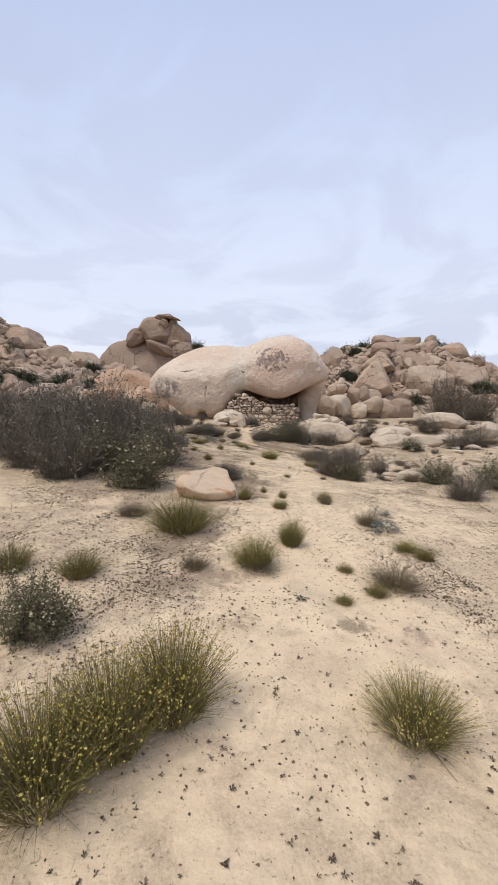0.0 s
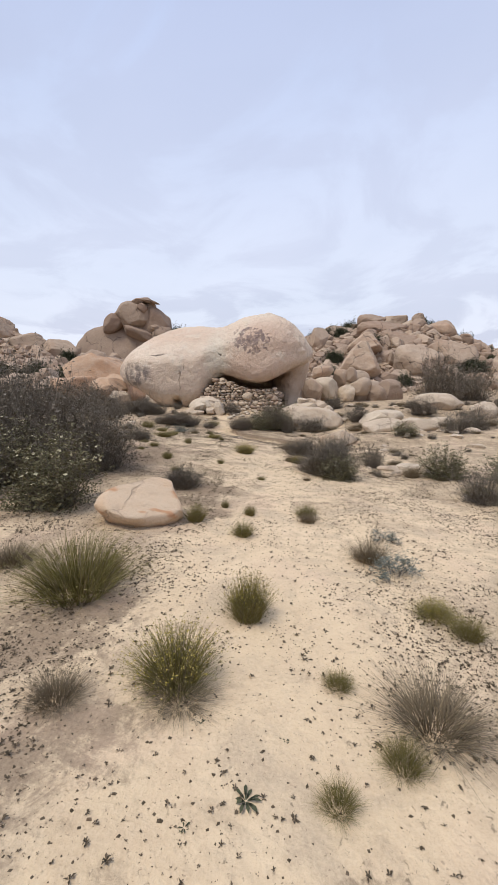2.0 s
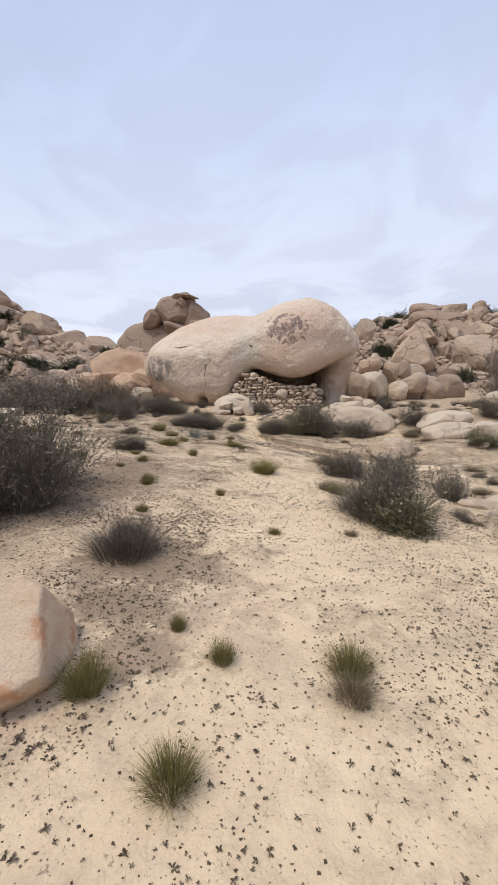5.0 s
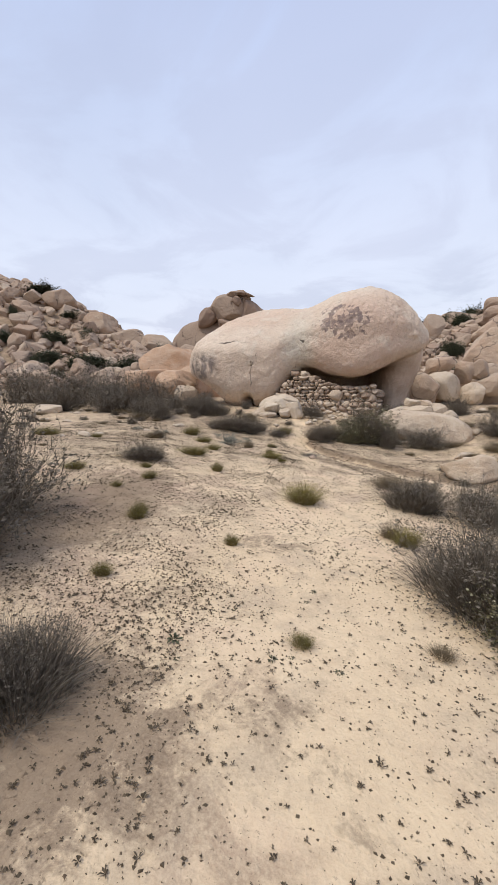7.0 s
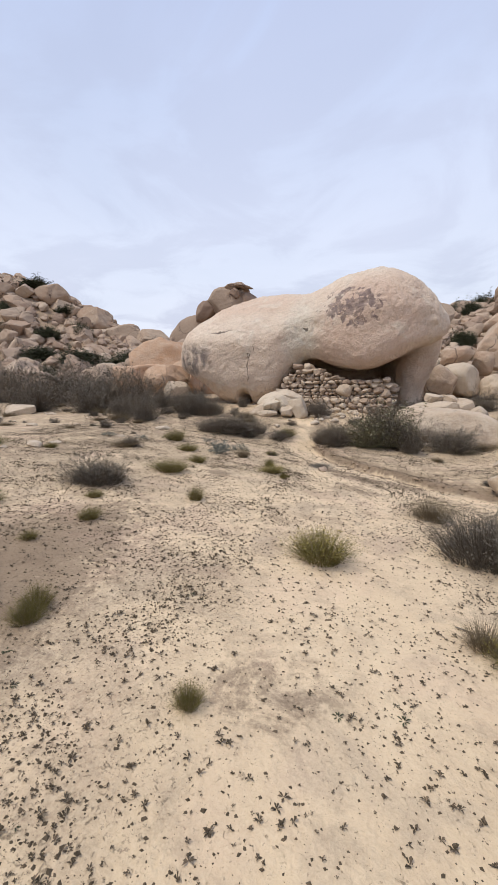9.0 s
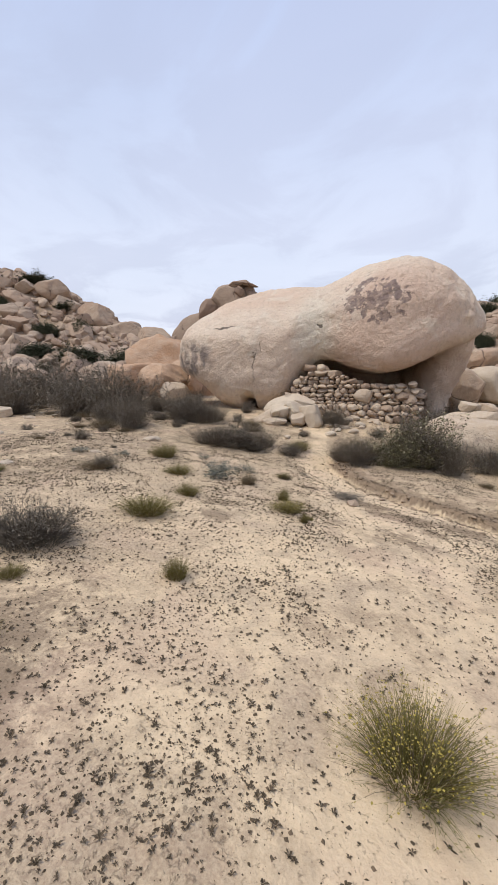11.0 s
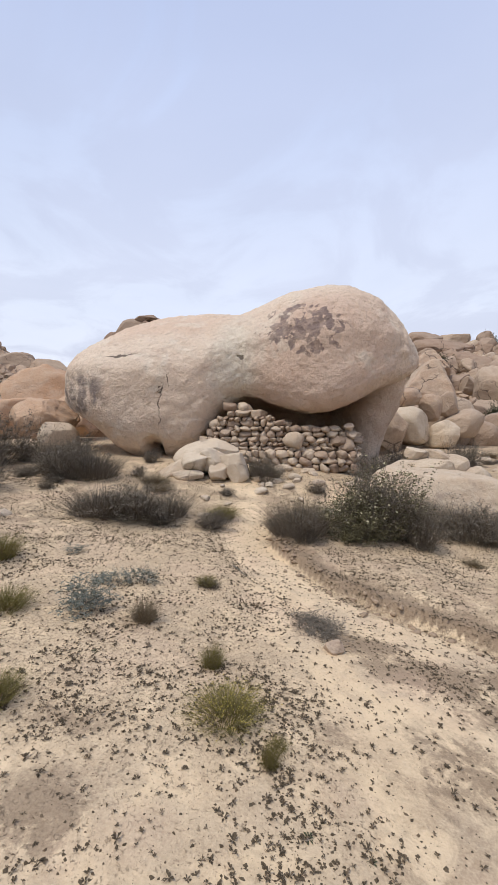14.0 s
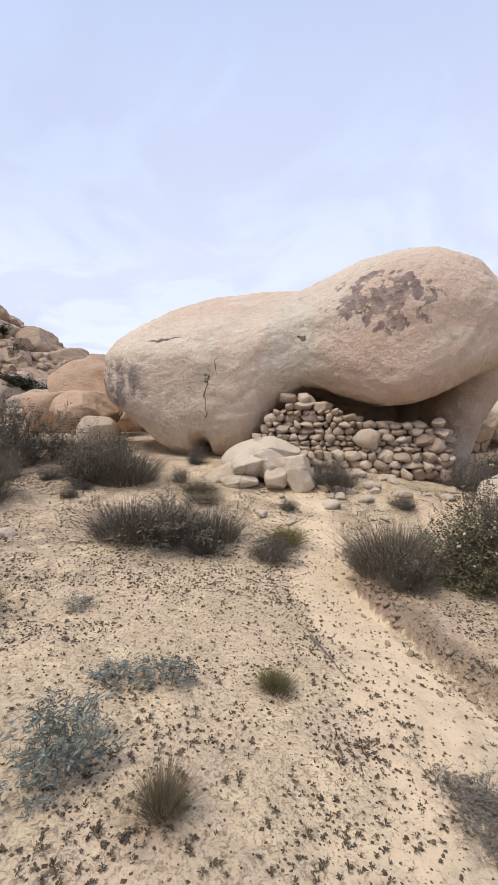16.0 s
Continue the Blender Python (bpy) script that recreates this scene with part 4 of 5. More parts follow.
def leaves(places, size, rnd, thin=0.45):
    """Small bent leaves, two quads each, at the places."""
    verts, faces = [], []
    for p in places:
        s = size * rnd.uniform(0.6, 1.4)
        q = Euler((rnd.uniform(-1.3, 1.3), rnd.uniform(-1.3, 1.3), rnd.uniform(0, 6.28))).to_matrix()
        b = len(verts)
        for x, y, z in ((0, 0, 0), (thin, 0.5, 0.12), (0, 1, 0.05), (-thin, 0.5, 0.12), (0, 0.5, 0)):
            verts.append(tuple(Vector(p) + q @ Vector((x * s, y * s, z * s))))
        faces += [(b, b + 1, b + 2, b + 4), (b, b + 4, b + 2, b + 3)]
    return verts, faces


def tussock_mesh(seed, count, lean=0.5, width=0.009, base=0.26):
    rnd = random.Random(seed)
    curves, widths, tips = [], [], []
    for _ in range(count):
        a, r = rnd.uniform(0, 6.28), base * math.sqrt(rnd.random())
        out = (r / base) * lean * rnd.uniform(0.4, 1.2)
        h = rnd.uniform(0.4, 0.98) * (1 - 0.35 * (r / base) ** 2) * (1.0 if rnd.random() < 0.93 else 1.12)
        b = a + rnd.gauss(0, 0.5)
        pts = []
        for i in range(4):
            t = i / 3
            bend = out * (0.5 * t + 0.5 * t * t) * 0.55
            pts.append((r * math.cos(a) + bend * math.cos(b), r * math.sin(a) + bend * math.sin(b), h * t * (1 - 0.12 * out * t)))
        curves.append(pts)
        widths.append(width * rnd.uniform(0.7, 1.4))
        tips.append(pts[-1])
        tips.append(pts[2])
        tips.append(tuple((np.array(pts[2]) + np.array(pts[3])) / 2))
    return curves, widths, tips


def shrub_curves(seed, stems, depth=3, spread_by=0.9, rise=1.0):
    """A twiggy dome: stems that fork again and again. Unit height and width."""
    rnd = random.Random(seed)
    curves, widths, tips = [], [], []

    def grow(p, d, length, w, level):
        pts = [p]
        for _ in range(3):
            d = (d + Vector((rnd.gauss(0, 0.16), rnd.gauss(0, 0.16), rnd.gauss(0.02, 0.1)))).normalized()
            p = p + d * length / 3
            pts.append(p)
        curves.append([tuple(q) for q in pts])
        widths.append(w)
        if level == 0:
            tips.extend(tuple(q) for q in pts[1:])
            return
        for _ in range(rnd.choice((2, 3, 3))):
            q = pts[rnd.choice((1, 2, 3))]
            nd = (d + Vector((rnd.gauss(0, 0.55), rnd.gauss(0, 0.55), rnd.gauss(0.05, 0.35)))).normalized()
            grow(q, nd, length * rnd.uniform(0.55, 0.85), w * 0.62, level - 1)

    for _ in range(stems):
        a = rnd.uniform(0, 6.28)
        out = rnd.uniform(0.1, spread_by)
        d = Vector((out * math.cos(a), out * math.sin(a), rise * rnd.uniform(0.3, 1.0))).normalized()
        r = 0.14 * math.sqrt(rnd.random())
        grow(Vector((r * math.cos(a), r * math.sin(a), -0.02)), d, rnd.uniform(0.28, 0.42), 0.016, depth)
    c = np.concatenate([np.array(q) for q in curves])
    top, wide = np.percentile(c[:, 2], 99), np.percentile(np.hypot(c[:, 0], c[:, 1]), 96)
    f = np.array([0.5 / wide, 0.5 / wide, 1.0 / top])
    return [[tuple(np.array(p) * f) for p in q] for q in curves], widths, [tuple(np.array(p) * f) for p in tips]


def fan(seed, count, width=0.006, low=0.05):
    """Bent shoots from one root to a rough dome's skin, down to the ground all round."""
    rnd = random.Random(seed + 5000)
    lobes = [(rnd.uniform(0, 6.28), rnd.uniform(0.2, 1.0), rnd.uniform(0.12, 0.3)) for _ in range(6)]
    curves, widths, tips = [], [], []
    for _ in range(count):
        a, up = rnd.uniform(0, 6.28), rnd.uniform(low, 1.0)
        reach = 0.82 + 0.19 * rnd.gauss(0, 1) + sum(h * math.exp(-((a - b + 3.14) % 6.28 - 3.14) ** 2 * 3 - (up - u) ** 2 * 9) for b, u, h in lobes) - 0.12
        out = 0.5 * math.sqrt(max(0.0, 1 - up * up)) * reach
        x, y, z = out * math.cos(a), out * math.sin(a), up * reach
        r = 0.22 * math.sqrt(rnd.random())
        b = a + rnd.gauss(0, 0.9)
        p0 = (r * math.cos(b), r * math.sin(b), 0.0)
        j = [rnd.gauss(0, 0.022) for _ in range(6)]
        pts = [p0, (p0[0] * 0.6 + x * 0.4 + j[0], p0[1] * 0.6 + y * 0.4 + j[1], z * 0.36 + j[2] * 0.5), (p0[0] * 0.2 + x * 0.8 + j[3], p0[1] * 0.2 + y * 0.8 + j[4], z * 0.76 + j[5]), (x, y, z)]
        pts = [(q[0], q[1], max(q[2], 0.0)) for q in pts]
        curves.append(pts)
        widths.append(width * rnd.uniform(0.7, 1.3))
        tips += [pts[2], pts[3], tuple((np.array(pts[2]) + np.array(pts[3])) / 2), tuple(0.6 * np.array(pts[1]) + 0.4 * np.array(pts[2]))]
    return curves, widths, tips


def plant(name, label, category, group, pieces):
    root = new(name)
    tagged(root, label, category, group)
    for piece, (verts, faces), mat, note in pieces:
        tagged(part(piece, mesh_of(piece, verts, faces), mat, root, note), kind="stuff")
    return root


def make_tussock(seed, bloom=False, dry=False, dense=900):
    rnd = random.Random(seed + 1000)
    curves, widths, tips = tussock_mesh(seed, dense, 0.95 if not dry else 1.25, 0.0095, 0.30)
    k = int(len(curves) * 0.8)
    pieces = [("tuft", strips(curves[:k], widths[:k]), M_DRY if dry else M_GRASS, ""),
              ("straw", strips(curves[k:], [w * 0.8 for w in widths[k:]]), M_DRY, "bleached straw-coloured stems")]
    if not dry:
        pieces.append(("foliage", leaves([t for t in tips if rnd.random() < 0.7], 0.032, rnd, 0.11), M_GRASS, "narrow olive leaves"))
    if bloom:
        spots = [t for t in tips if t[2] > 0.45 and rnd.random() < 0.85]
        pieces.append(("bloom", leaves(spots, 0.021, rnd, 0.4), M_YELLOW, "small dull yellow blooms"))
    label = ("yellow-tipped olive bunchgrass clump rooted in sand" if bloom else
             "dry straw-grey bunchgrass clump rooted in sand" if dry else "olive-green bunchgrass tussock rooted in pale sand")
    return plant("grass_tussock", label, "grass clump", "bunchgrass clumps on the sand", pieces)


def make_shrub(seed, kind):
    rnd = random.Random(seed + 2000)
    curves, widths, tips = shrub_curves(seed, {"dead": 24, "sage": 14, "flower": 12, "scrub": 13, "brush": 14}[kind], 4 if kind in ("dead", "flower") else 3, 1.15 if kind != "sage" else 1.6)
    if kind != "sage":
        more = fan(seed, {"dead": 520, "flower": 420, "scrub": 420, "brush": 10}[kind])
        if kind in ("flower", "scrub"):
            curves, widths, tips = curves[::40], widths[::40], tips[::40]
        curves, widths, tips = curves + more[0], widths + more[1], tips + more[2]
    k = int(len(curves) * 0.12) + 1
    order = sorted(range(len(curves)), key=lambda i: -widths[i])
    stems = [order[i] for i in range(k)]
    twigs = [order[i] for i in range(k, len(order))]
    pieces = [("woody_base", strips([curves[i] for i in stems], [widths[i] for i in stems]), M_TWIG, ""),
              ("twig_mass", strips([curves[i] for i in twigs], [max(widths[i], 0.0045) for i in twigs]), M_SAGE if kind == "sage" else M_TWIG, "")]
    if kind == "brush":
        root = [c for c in tussock_mesh(seed, 900, 0.9, 0.008, 0.42)[:2]]
        pieces = [("twig_mass", strips(root[0], root[1]), M_TWIG, ""), ("woody_base", strips([curves[i] for i in order[:90]], [widths[i] * 0.8 for i in order[:90]]), M_TWIG, "")]
        return plant("dry_shrub", "dense upright grey-brown brush with dead stems", "shrub", "dry shrubs", pieces)
    if kind == "dead":
        low = [t for t in tips if rnd.random() < 0.5]
        pieces.append(("foliage", leaves(low, 0.022, rnd, 0.35), M_TWIG, "withered grey-brown leaves"))
        return plant("dry_shrub", "leafless grey-brown twiggy shrub on dry soil", "shrub", "dry shrubs", pieces)
    if kind == "flower":
        pieces.append(("foliage", leaves([tuple(np.array(t) + [rnd.gauss(0, 0.02), rnd.gauss(0, 0.02), rnd.gauss(0, 0.02)]) for t in tips * 5], 0.024, rnd, 0.4), M_LEAF, "small dark green leaves"))
        top = [t for t in tips if t[2] > 0.35 and 4 * (t[0] ** 2 + t[1] ** 2) + t[2] ** 2 > 0.6 and rnd.random() < 0.45]
        pieces.append(("blossom", leaves(top, 0.030, rnd, 0.6), M_CREAM, "cream dried flower heads"))
        return plant("flowering_shrub", "dark green desert shrub dotted with cream flower heads", "shrub", "flowering shrubs", pieces)
    if kind == "scrub":
        pieces.append(("foliage", leaves([tuple(np.array(t) + [rnd.gauss(0, 0.03), rnd.gauss(0, 0.03), rnd.gauss(0, 0.03)]) for t in tips * 8], 0.036, rnd, 0.5), M_SCRUB, "dense dark foliage"))
        return plant("evergreen_bush", "dense dark evergreen bush among boulders", "bush", "hill scrub", pieces)
    pieces.append(("foliage", leaves(tips, 0.075, rnd, 0.16), M_SAGE, "narrow silvery blue-grey leaves"))
    return plant("sage_plant", "low silvery blue-grey sage plant on sand", "shrub", "silvery sage plants", pieces)


STOCK = {
    "tus": [make_tussock(i) for i in (1, 2, 3)],
    "yel": [make_tussock(i, bloom=True) for i in (11, 12)],
    "dry": [make_tussock(i, dry=True) for i in (21, 22)],
    "dea": [make_shrub(i, "dead") for i in (31, 32, 33)],
    "flo": [make_shrub(i, "flower") for i in (41, 42)],
    "bru": [make_shrub(i, "brush") for i in (71, 72)],
    "blu": [make_shrub(i, "sage") for i in (51, 52)],
    "scr": [make_shrub(i, "scrub") for i in (61, 62)],
}
USED = set()
PLANT_RND = random.Random(77)


def sow(kind, x, y, w, h, z=None):
    """One plant of a kind: where it stands, how wide and how high."""
    ob = STOCK[kind][PLANT_RND.randrange(len(STOCK[kind]))]
    base = at_ground(x, y) if z is None else z
    m = pose(x, y, base - 0.015, PLANT_RND.uniform(-4, 4), PLANT_RND.uniform(-4, 4), PLANT_RND.uniform(0, 360)) @ Matrix.Diagonal((w, w, h * 1.08, 1))
    if ob in USED:
        copy_thing(ob, m).matrix_basis = m
    else:
        USED.add(ob)
        ob.matrix_basis = m


# x, y, width, height
TUSSOCKS = [(-1.55, 3.38, 0.40, 0.26), (-2.19, 3.38, 0.36, 0.3), (-0.95, 4.75, 0.80, 0.46), (0.36, 4.48, 0.27, 0.26), (0.87, 3.90, 0.16, 0.10),
            (1.07, 3.45, 0.19, 0.14), (0.76, 3.27, 0.16, 0.09), (1.82, 4.43, 0.22, 0.18), (-0.33, 6.38, 0.25, 0.25), (0.24, 6.01, 0.24, 0.18),
            (-0.84, 5.02, 0.25, 0.2), (0.41, 8.79, 0.14, 0.10), (-0.04, 6.95, 0.11, 0.14), (0.29, 6.74, 0.15, 0.17), (-1.59, 10.24, 0.2, 0.16),
            (-1.17, 9.05, 0.16, 0.13), (0.99, 6.79, 0.26, 0.2), (-3.54, 11.67, 0.35, 0.16), (-6.13, 13.94, 0.6, 0.2)]
TUSSOCKS2 = [(-2.71, 12.36, 0.2, 0.11), (-2.29, 11.73, 0.22, 0.15), (-1.63, 10.36, 0.19, 0.18), (-0.43, 9.98, 0.14, 0.14), (-2.43, 11.12, 0.15, 0.1),
             (-2.6, 14.05, 0.58, 0.23), (-4.0, 17.06, 0.5, 0.32), (-3.2, 16.03, 0.42, 0.18), (-2.54, 14.98, 0.32, 0.18), (-1.65, 12.88, 0.2, 0.2),
             (-5.23, 14.48, 0.26, 0.12), (-1.88, 20.0, 0.55, 0.32), (-1.38, 15.64, 0.17, 0.2), (-0.96, 14.86, 0.1, 0.16),
             (-1.69, 17.19, 0.23, 0.14), (-0.92, 14.98, 0.12, 0.07), (0.75, 19.6, 0.3, 0.2)]
YELLOWS = [(-0.78, 1.55, 0.56, 0.46), (-0.36, 2.03, 0.52, 0.50), (-0.58, 1.78, 0.5, 0.5), (0.93, 2.05, 0.46, 0.29), (-0.02, 3.9, 0.44, 0.31), (1.69, 4.65, 0.28, 0.13),
           (3.99, 8.46, 0.46, 0.2), (0.36, 4.5, 0.27, 0.36), (-0.03, 11.86, 0.52, 0.30), (1.19, 10.84, 0.29, 0.22), (-1.22, 15.16, 0.42, 0.17)]
DRIES = [(-1.69, 5.08, 0.4, 0.24), (0.04, 3.76, 0.3, 0.1), (-0.58, 3.70, 0.28, 0.17), (1.30, 3.68, 0.46, 0.22), (1.46, 5.56, 0.34, 0.27),
         (0.99, 6.61, 0.22, 0.16), (3.53, 10.21, 0.38, 0.33), (1.22, 9.01, 0.15, 0.1), (1.18, 13.93, 0.5, 0.33), (1.05, 11.02, 0.24, 0.22),
         (-7.9, 21.55, 0.8, 0.7), (-4.31, 15.42, 0.6, 0.17), (-0.45, 19.6, 0.7, 0.6), (-2.04, 16.14, 0.24, 0.25), (-7.57, 20.76, 0.55, 0.5)]
DEADS = [(-3.7, 8.6, 2.6, 1.7), (-2.4, 8.75, 1.5, 1.05), (-5.4, 9.4, 2.6, 1.6), (-3.6, 6.9, 1.6, 1.0), (1.72, 9.75, 1.2, 0.74), (3.05, 11.5, 0.72, 0.52),
         (3.9, 8.1, 1.0, 0.55), (-0.85, 7.88, 0.42, 0.27), (-0.77, 7.98, 0.48, 0.33), (1.5, 12.6, 1.0, 0.5), (-3.08, 12.9, 0.95, 0.36), (0.75, 19.75, 1.7, 1.05),
         (2.6, 20.2, 1.7, 0.68), (-3.5, 19.6, 1.9, 0.5), (1.45, 19.5, 0.95, 0.8), (-5.5, 21.3, 1.7, 0.7), (-1.3, 22.3, 1.0, 0.55), (-4.2, 23.2, 0.6, 0.36)]
DEADS2 = [(-0.6, 16.5, 0.75, 0.05), (2.75, 25.0, 1.2, 0.8), (2.4, 24.4, 0.8, 0.5), (-4.3, 8.9, 1.6, 1.2), (-3.2, 8.0, 1.4, 0.95), (-5.2, 8.3, 1.8, 1.2), (-4.6, 7.6, 2.0, 1.3), (-3.0, 9.6, 1.9, 1.2), (-2.7, 7.9, 1.3, 0.8), (-6.6, 8.6, 2.6, 1.5), (-7.6, 23.4, 1.5, 0.68), (-0.45, 19.15, 0.75, 0.5), (-6.3, 19.6, 1.3, 0.9), (-4.05, 21.8, 0.45, 0.27), (-4.2, 15.53, 0.46, 0.2), (1.6, 23.4, 1.4, 0.6), (2.3, 12.9, 0.9, 0.5), (2.35, 12.3, 1.2, 0.55), (-5.9, 22.5, 1.5, 0.8), (-6.5, 22.7, 1.0, 0.6)]
DEADS3 = [(-8.6, 22.6, 3.2, 1.5), (-11.5, 24.0, 4.0, 1.7), (-14.6, 25.0, 4.2, 1.8), (-18.5, 26.0, 4.6, 2.0), (-10.0, 22.0, 2.6, 1.2), (-13.0, 22.0, 3.0, 1.3), (-7.4, 20.2, 1.4, 0.7),
          (11.5, 28.0, 4.2, 2.8), (14.5, 30.0, 4.0, 2.2), (8.2, 22.0, 2.0, 0.8), (7.6, 17.2, 1.4, 0.7), (4.9, 21.2, 1.6, 0.7), (9.2, 19.0, 2.0, 0.9), (4.3, 24.5, 1.6, 0.7)]
FLOWERS = [(-1.44, 2.55, 0.62, 0.44), (-2.15, 6.6, 1.25, 0.85), (1.85, 9.35, 0.8, 0.45), (4.15, 10.1, 1.1, 0.6), (0.35, 19.42, 1.15, 0.78), (0.98, 19.95, 1.6, 1.12), (-3.3, 7.6, 1.2, 0.8), (5.2, 9.4, 1.3, 0.7),
           (5.6, 16.6, 1.1, 0.5)]
BRUSHES = [(-3.85, 19.4, 1.0, 0.56), (-3.35, 19.5, 0.8, 0.5), (-2.85, 19.75, 0.8, 0.52), (-0.54, 19.55, 1.05, 0.62), (-1.66, 17.15, 0.22, 0.12),
           (-5.0, 21.5, 1.2, 0.75), (-5.7, 21.7, 1.1, 0.7), (-1.15, 22.2, 0.7, 0.6), (1.75, 9.7, 0.9, 0.6), (1.55, 9.95, 0.8, 0.5), (-0.82, 7.9, 0.6, 0.34), (1.45, 12.7, 0.8, 0.5),
           (1.9, 22.9, 0.9, 0.5), (-3.05, 12.9, 0.6, 0.3)]
SAGES = [(1.6, 5.25, 0.46, 0.18), (1.78, 6.12, 0.36, 0.11), (-4.61, 16.58, 0.34, 0.1), (-2.63, 16.9, 0.4, 0.13), (-2.6, 16.25, 0.50, 0.28), (-2.55, 16.15, 0.42, 0.24), (-2.34, 16.92, 0.34, 0.17),
         (-3.4, 17.6, 0.34, 0.1), (-5.2, 16.2, 0.34, 0.1), (0.1, 20.9, 0.4, 0.12)]
SCRUBS = [(-16.3, 78, 3.0, 1.4), (-8.1, 79, 3.0, 1.4), (8.5, 70, 2.6, 1.26), (-61, 74, 6.5, 1.96), (-52, 71, 4.5, 1.54), (-37, 56, 6.5, 2.1), (-31, 55, 4.5, 1.68),
          (-44, 56, 5.0, 1.82), (-48, 62, 4.0, 1.82), (11.6, 57, 2.6, 1.68), (22.5, 57, 2.6, 1.54), (26.0, 56, 3.0, 1.4), (8, 56, 4.0, 1.4), (13, 49, 2.8, 1.26), (17, 44, 2.8, 1.26), (21, 43, 3.0, 1.26), (-27, 57, 4, 1.4)]
for kind, rows in (("tus", TUSSOCKS), ("tus", TUSSOCKS2), ("yel", YELLOWS), ("dry", DRIES), ("dea", DEADS), ("dea", DEADS2), ("dea", DEADS3), ("bru", BRUSHES), ("flo", FLOWERS), ("blu", SAGES), ("scr", SCRUBS)):
    for x, y, w, h in rows:
        sow(kind, x, y, w, h)
sow("scr", -15.6, 78.5, 3.4, 2.2, 13.0)


# ---- litter: dead seedlings, crumbs and chips ----
def scatter(count, seed, narrow):
    """Places where litter lies, thicker off the path and in drifts."""
    rnd = np.random.RandomState(seed)
    n = count * 6
    ys = 0.3 + 23.5 * rnd.uniform(0, 1, n) ** 1.1
    xs = rnd.uniform(-1, 1, n)
    xs = 0.4 - 0.09 * ys + np.sign(xs) * np.abs(xs) ** 1.15 * (2.4 + narrow * ys)
    thick = 0.06 + 0.12 * smooth01(3, 10, ys) + litter(xs, ys) * (0.16 + 1.5 * smooth01(0.42, 0.64, fbm(xs, ys, 2.2, 41, 5)))
    keep = rnd.uniform(0, 1, n) < thick * 0.75 * (1 - smooth01(22.4, 23.4, ys)) * (0.3 + 0.7 * smooth01(1.2, 3.8, ys))
    xs, ys = xs[keep][:count], ys[keep][:count]
    return xs, ys, terrain(xs, ys), rnd


def crumb_mesh(count, seed):
    """Small dark irregular crumbs: squashed four-sided lumps."""
    xs, ys, zs, rnd = scatter(count, seed, 0.26)
    n = len(xs)
    size = (0.003 + 0.0075 * rnd.uniform(0, 1, n) ** 2.6) * (1 + 0.3 * smooth01(8, 20, ys))
    a = rnd.uniform(0, 6.28, n)
    verts = np.zeros((n, 5, 3))
    for i in range(4):
        r = size * rnd.uniform(0.55, 1.35, n)
        b = a + i * 1.5708 + rnd.uniform(-0.35, 0.35, n)
        verts[:, i] = np.stack([xs + r * np.cos(b) * 1.15, ys + r * np.sin(b), zs - 0.002 + 0.3 * size * rnd.uniform(0, 1, n)], -1)
    verts[:, 4] = np.stack([xs + size * rnd.uniform(-0.4, 0.4, n), ys + size * rnd.uniform(-0.4, 0.4, n), zs + size * rnd.uniform(0.5, 1.1, n)], -1)
    base = (np.arange(n) * 5)[:, None]
    tris = np.concatenate([base + np.array([[i, (i + 1) % 4, 4]]) for i in range(4)], 1).reshape(-1, 3)
    return mesh_of("crumbs", verts.reshape(-1, 3), tris)


def seedling_mesh(count, seed):
    """Dead star-shaped seedlings, a few centimetres across."""
    xs, ys, zs, rnd = scatter(count, seed, 0.24)
    verts, faces = [], []
    for x, y, z in zip(xs.tolist(), ys.tolist(), zs.tolist()):
        n = rnd.randint(5, 10)
        size = 0.0055 + 0.014 * rnd.uniform() ** 2.6 + 0.005 * min(1.0, max(0.0, (y - 9) / 6))
        a0 = rnd.uniform(0, 6.28)
        for i in range(n):
            a = a0 + 6.28 * i / n + rnd.uniform(-0.4, 0.4)
            ln, w, up = size * rnd.uniform(0.4, 1.5), size * rnd.uniform(0.14, 0.32), size * rnd.uniform(0.1, 0.9)
            c, s = math.cos(a), math.sin(a)
            b = len(verts)
            verts += [(x, y, z), (x + c * ln * 0.55 + s * w, y + s * ln * 0.55 - c * w, z + up), (x + c * ln, y + s * ln, z + up * 0.7 + 0.001),
                      (x + c * ln * 0.55 - s * w, y + s * ln * 0.55 + c * w, z + up)]
            faces.append((b, b + 1, b + 2, b + 3))
    return mesh_of("seedlings", verts, faces)


tagged(part("soil_crumbs", crumb_mesh(150000, 3), M_LITTER), "dark crumbs of soil and dead plants scattered on sand", "plant litter", kind="stuff")
tagged(part("dry_seedlings", seedling_mesh(56000, 4), M_LITTER), "scattered dead star-shaped seedlings on sand", "plant litter", kind="stuff")


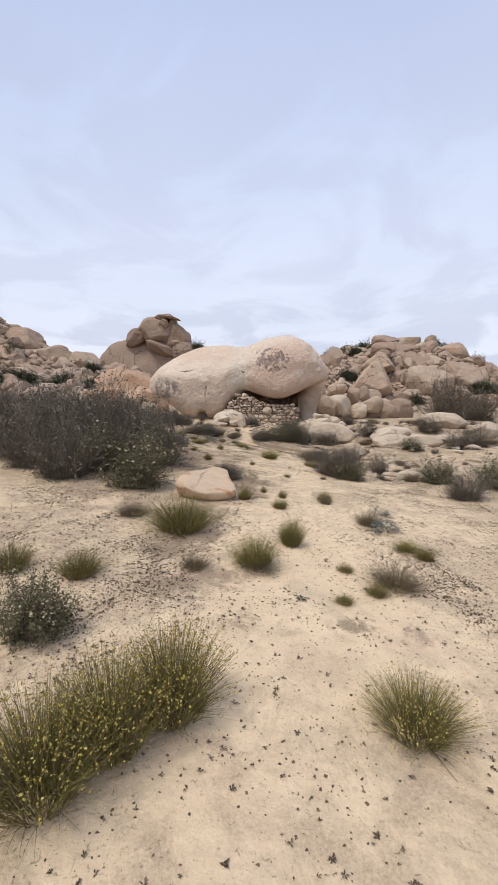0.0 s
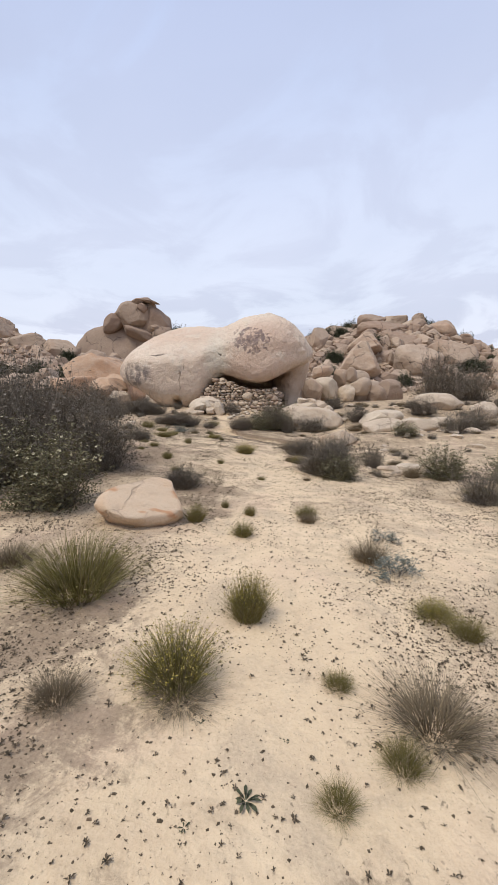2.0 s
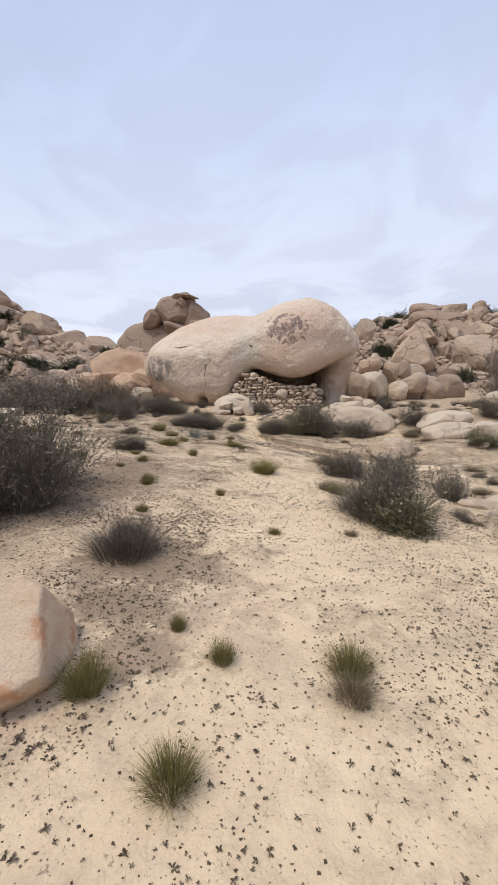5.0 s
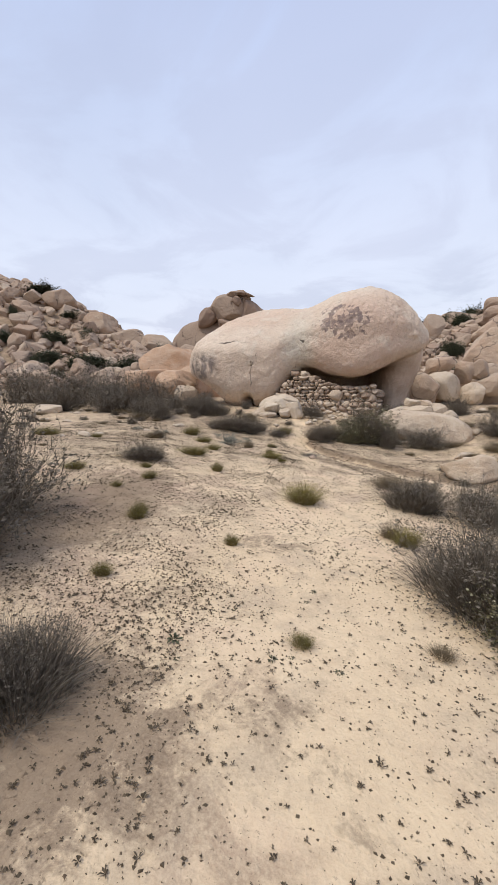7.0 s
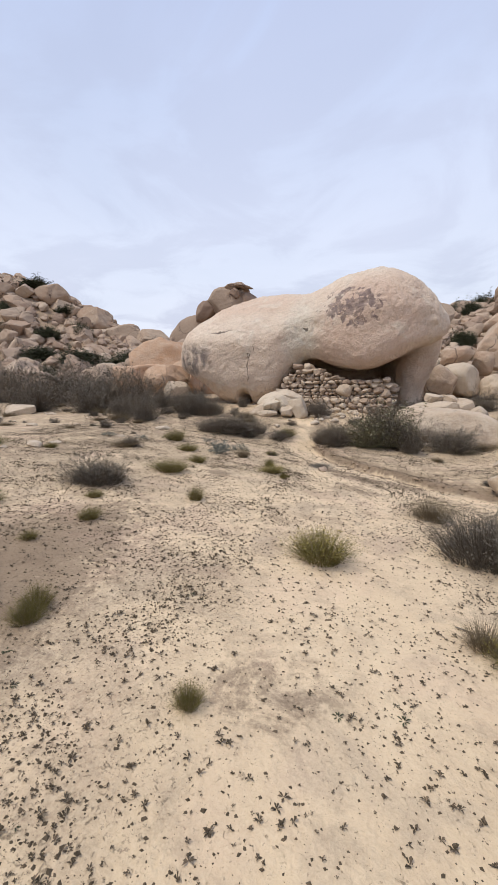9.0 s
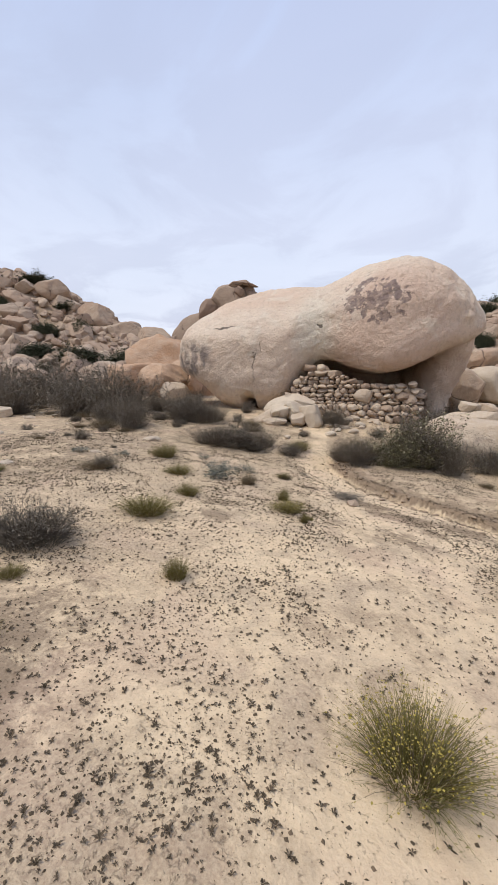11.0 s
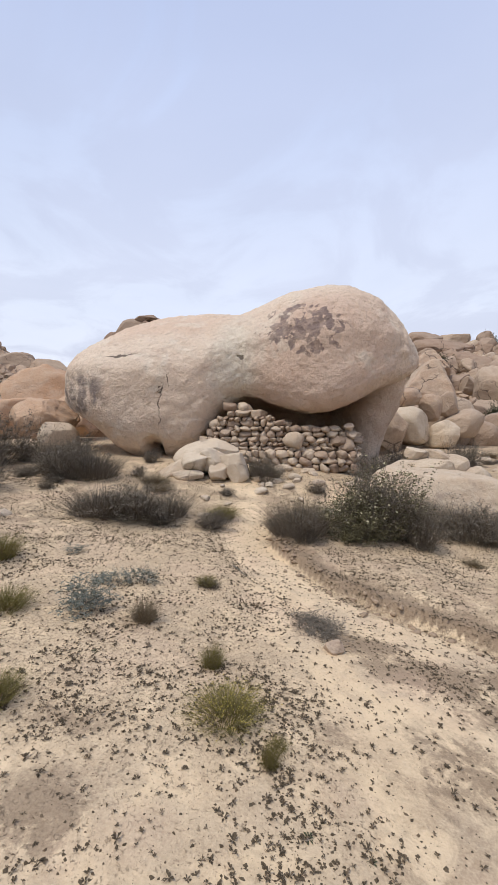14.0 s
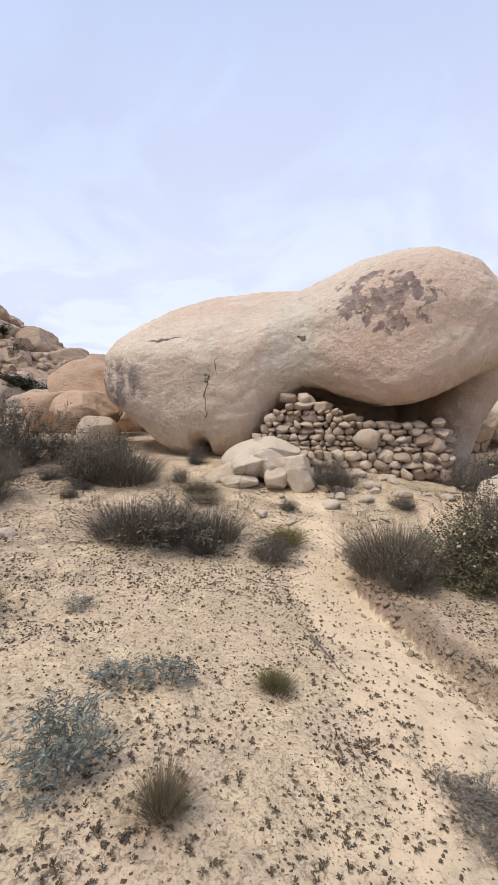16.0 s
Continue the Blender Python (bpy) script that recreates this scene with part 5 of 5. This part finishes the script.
def rosette_mesh(seed):
    """A flat weed: pointed leaves in a star about a short crown, unit radius."""
    rnd = random.Random(seed)
    verts, faces = [(0.0, 0.0, 0.03)], []
    n = rnd.randint(9, 14)
    for i in range(n):
        a = 6.283 * i / n + rnd.uniform(-0.25, 0.25)
        ln, w, up = rnd.uniform(0.65, 1.1), rnd.uniform(0.09, 0.16), rnd.uniform(0.12, 0.4)
        c, q = math.cos(a), math.sin(a)
        b = len(verts)
        for t, half, z in ((0.4, 0.7, up * 0.8), (0.75, 1.0, up), (1.0, 0.05, up * 0.6)):
            for side in (-1, 0, 1):
                verts.append((c * ln * t - q * w * half * side, q * ln * t + c * w * half * side, z - (0.05 if side == 0 else 0.0) + 0.02))
        faces += [(0, b, b + 1), (0, b + 1, b + 2)]
        for r in range(2):
            for k in range(2):
                v = b + r * 3 + k
                faces.append((v, v + 1, v + 4, v + 3))
    return mesh_of("rosette_weed", verts, faces, True)


WEEDS = [(-0.31, 8.54), (0.28, 9.48), (0.24, 9.37), (0.4, 9.44), (0.37, 9.28), (-0.16, 9.12), (-0.08, 8.98), (0.27, 8.59), (0.64, 8.64), (0.93, 8.81),
         (-0.22, 8.4), (0.37, 8.65), (-0.82, 10.87), (-1.5, 9.73), (-1.48, 9.99), (-1.24, 9.81), (-0.27, 11.02), (0.52, 10.26), (-0.76, 9.35), (0.57, 3.54),
         (0.4, 3.26), (0.77, 3.29), (0.17, 3.62), (0.18, 3.16), (-0.79, 14.52), (-0.55, 13.6), (-1.81, 13.77), (-1.13, 13.82), (-0.36, 14.27), (-0.92, 13.46),
         (-0.54, 14.46), (-1.34, 13.93), (0.49, 10.34), (0.23, 10.16), (-1.4, 16.11), (-1.95, 16.17), (-0.9, 16.55), (-2.2, 15.56)]
weed_rnd = random.Random(91)
weed_shapes = [rosette_mesh(i) for i in (1, 2, 3, 4)]
for i, (x, y) in enumerate(WEEDS):
    r = 0.06 if i in (0, 20) else weed_rnd.uniform(0.018, 0.036)
    weed = part("rosette_weed", weed_shapes[i % 4], M_WEED)
    weed.matrix_basis = pose(x, y, at_ground(x, y) - 0.003, 0, 0, weed_rnd.uniform(0, 360)) @ Matrix.Diagonal((r, r, r * 0.8, 1))
    tagged(weed, "small dark green star-shaped weed flat on pale sand", "weed", "rosette weeds on the sand")


def clod_mesh(seed):
    """Lumps of crusted soil that break off along the wash's bank."""
    rnd = random.Random(seed)
    shapes = [stone_mesh(600 + i, 2, 0.3, 6, 2.4, 0.05) for i in range(5)]
    packs = [(np.array([tuple(v.co) for v in me.vertices]), np.array([tuple(p.vertices) for p in me.polygons])) for me in shapes]
    verts, faces, base = [], [], 0
    for _ in range(150):
        k = rnd.randrange(len(BANK) - 2)
        t = rnd.random()
        x = BANK[k][0] + (BANK[k + 1][0] - BANK[k][0]) * t
        y = BANK[k][1] + (BANK[k + 1][1] - BANK[k][1]) * t
        off = rnd.gauss(0.02, 0.13)
        x, y = x - off * 0.7, y - off * 0.7
        r = 0.012 + 0.03 * rnd.random() ** 2
        v, f = rnd.choice(packs)
        a = rnd.uniform(0, 6.28)
        m = np.array([[math.cos(a), -math.sin(a), 0], [math.sin(a), math.cos(a), 0], [0, 0, 1]])
        verts.append((v * [r * 1.6, r, r * 0.7]) @ m.T + [x, y, at_ground(x, y) + r * 0.2])
        faces.append(f + base)
        base += len(v)
    return mesh_of("soil_clods", np.concatenate(verts), np.concatenate(faces), True)


tagged(part("soil_clods", clod_mesh(8), M_SHADED_SOIL), "brown clods of crusted soil along a small eroded bank", "soil clods", kind="stuff")


def twig_on_ground(x0, y0, x1, y1, w):
    pts = [(x0 + (x1 - x0) * t, y0 + (y1 - y0) * t + 0.02 * math.sin(5 * t), at_ground(x0 + (x1 - x0) * t, y0 + (y1 - y0) * t) + w * 0.6) for t in (0, 0.25, 0.5, 0.75, 1)]
    ob = part("fallen_stick", mesh_of("fallen_stick", *strips([pts], [w], 6)), M_TWIG)
    tagged(ob, "bare brown stick lying on the sand", "stick")


# low dry plants and stones over the rough ground before the rocks
low_rnd = random.Random(21)
for _ in range(430):
    x, y = low_rnd.uniform(-14, 14), low_rnd.uniform(9.5, 27)
    if litter(np.array([x]), np.array([y]))[0] < 0.55 or (y > 21.8 and -8 < x < 3.5) or (y < 18.8 and -5 < x < 2.5):
        continue
    w = low_rnd.uniform(0.25, 0.8) * (1.0 if y > 19 else 0.6)
    sow(low_rnd.choice(("dea", "dea", "dea", "dry", "dry")), x, y, w, w * low_rnd.uniform(0.3, 0.5))
for _ in range(230):
    x, y = low_rnd.uniform(-13, 14), low_rnd.uniform(10, 27)
    if litter(np.array([x]), np.array([y]))[0] < 0.5 or (y > 22.5 and -8 < x < 3.5) or (y < 18.8 and -5 < x < 2.5):
        continue
    r = low_rnd.uniform(0.05, 0.26) * (1.0 if x > 3 else 0.6)
    st = part("field_stone", low_rnd.choice(rubble_shapes), None)
    st.matrix_basis = pose(x, y, at_ground(x, y) + r * 0.1, low_rnd.uniform(-15, 15), 0, low_rnd.uniform(0, 360)) @ Matrix.Diagonal((r * 1.5, r, r * 0.55, 1))
    tagged(st, "pale granite stone lying on dry crusted soil", "stone", "stones on the rough ground")
for _ in range(24):
    x, y = (low_rnd.uniform(5, 30), low_rnd.uniform(39, 60)) if low_rnd.random() < 0.5 else (low_rnd.uniform(-66, -24), low_rnd.uniform(46, 72))
    w = low_rnd.uniform(1.0, 2.2) * (1 if x > 0 else 1.7)
    sow("scr", x, y, w, w * low_rnd.uniform(0.6, 0.9))


twig_on_ground(-1.47, 17.95, -1.19, 17.45, 0.035)
twig_on_ground(0.92, 11.2, 1.25, 11.05, 0.015)
twig_on_ground(0.95, 1.95, 1.02, 1.78, 0.014)
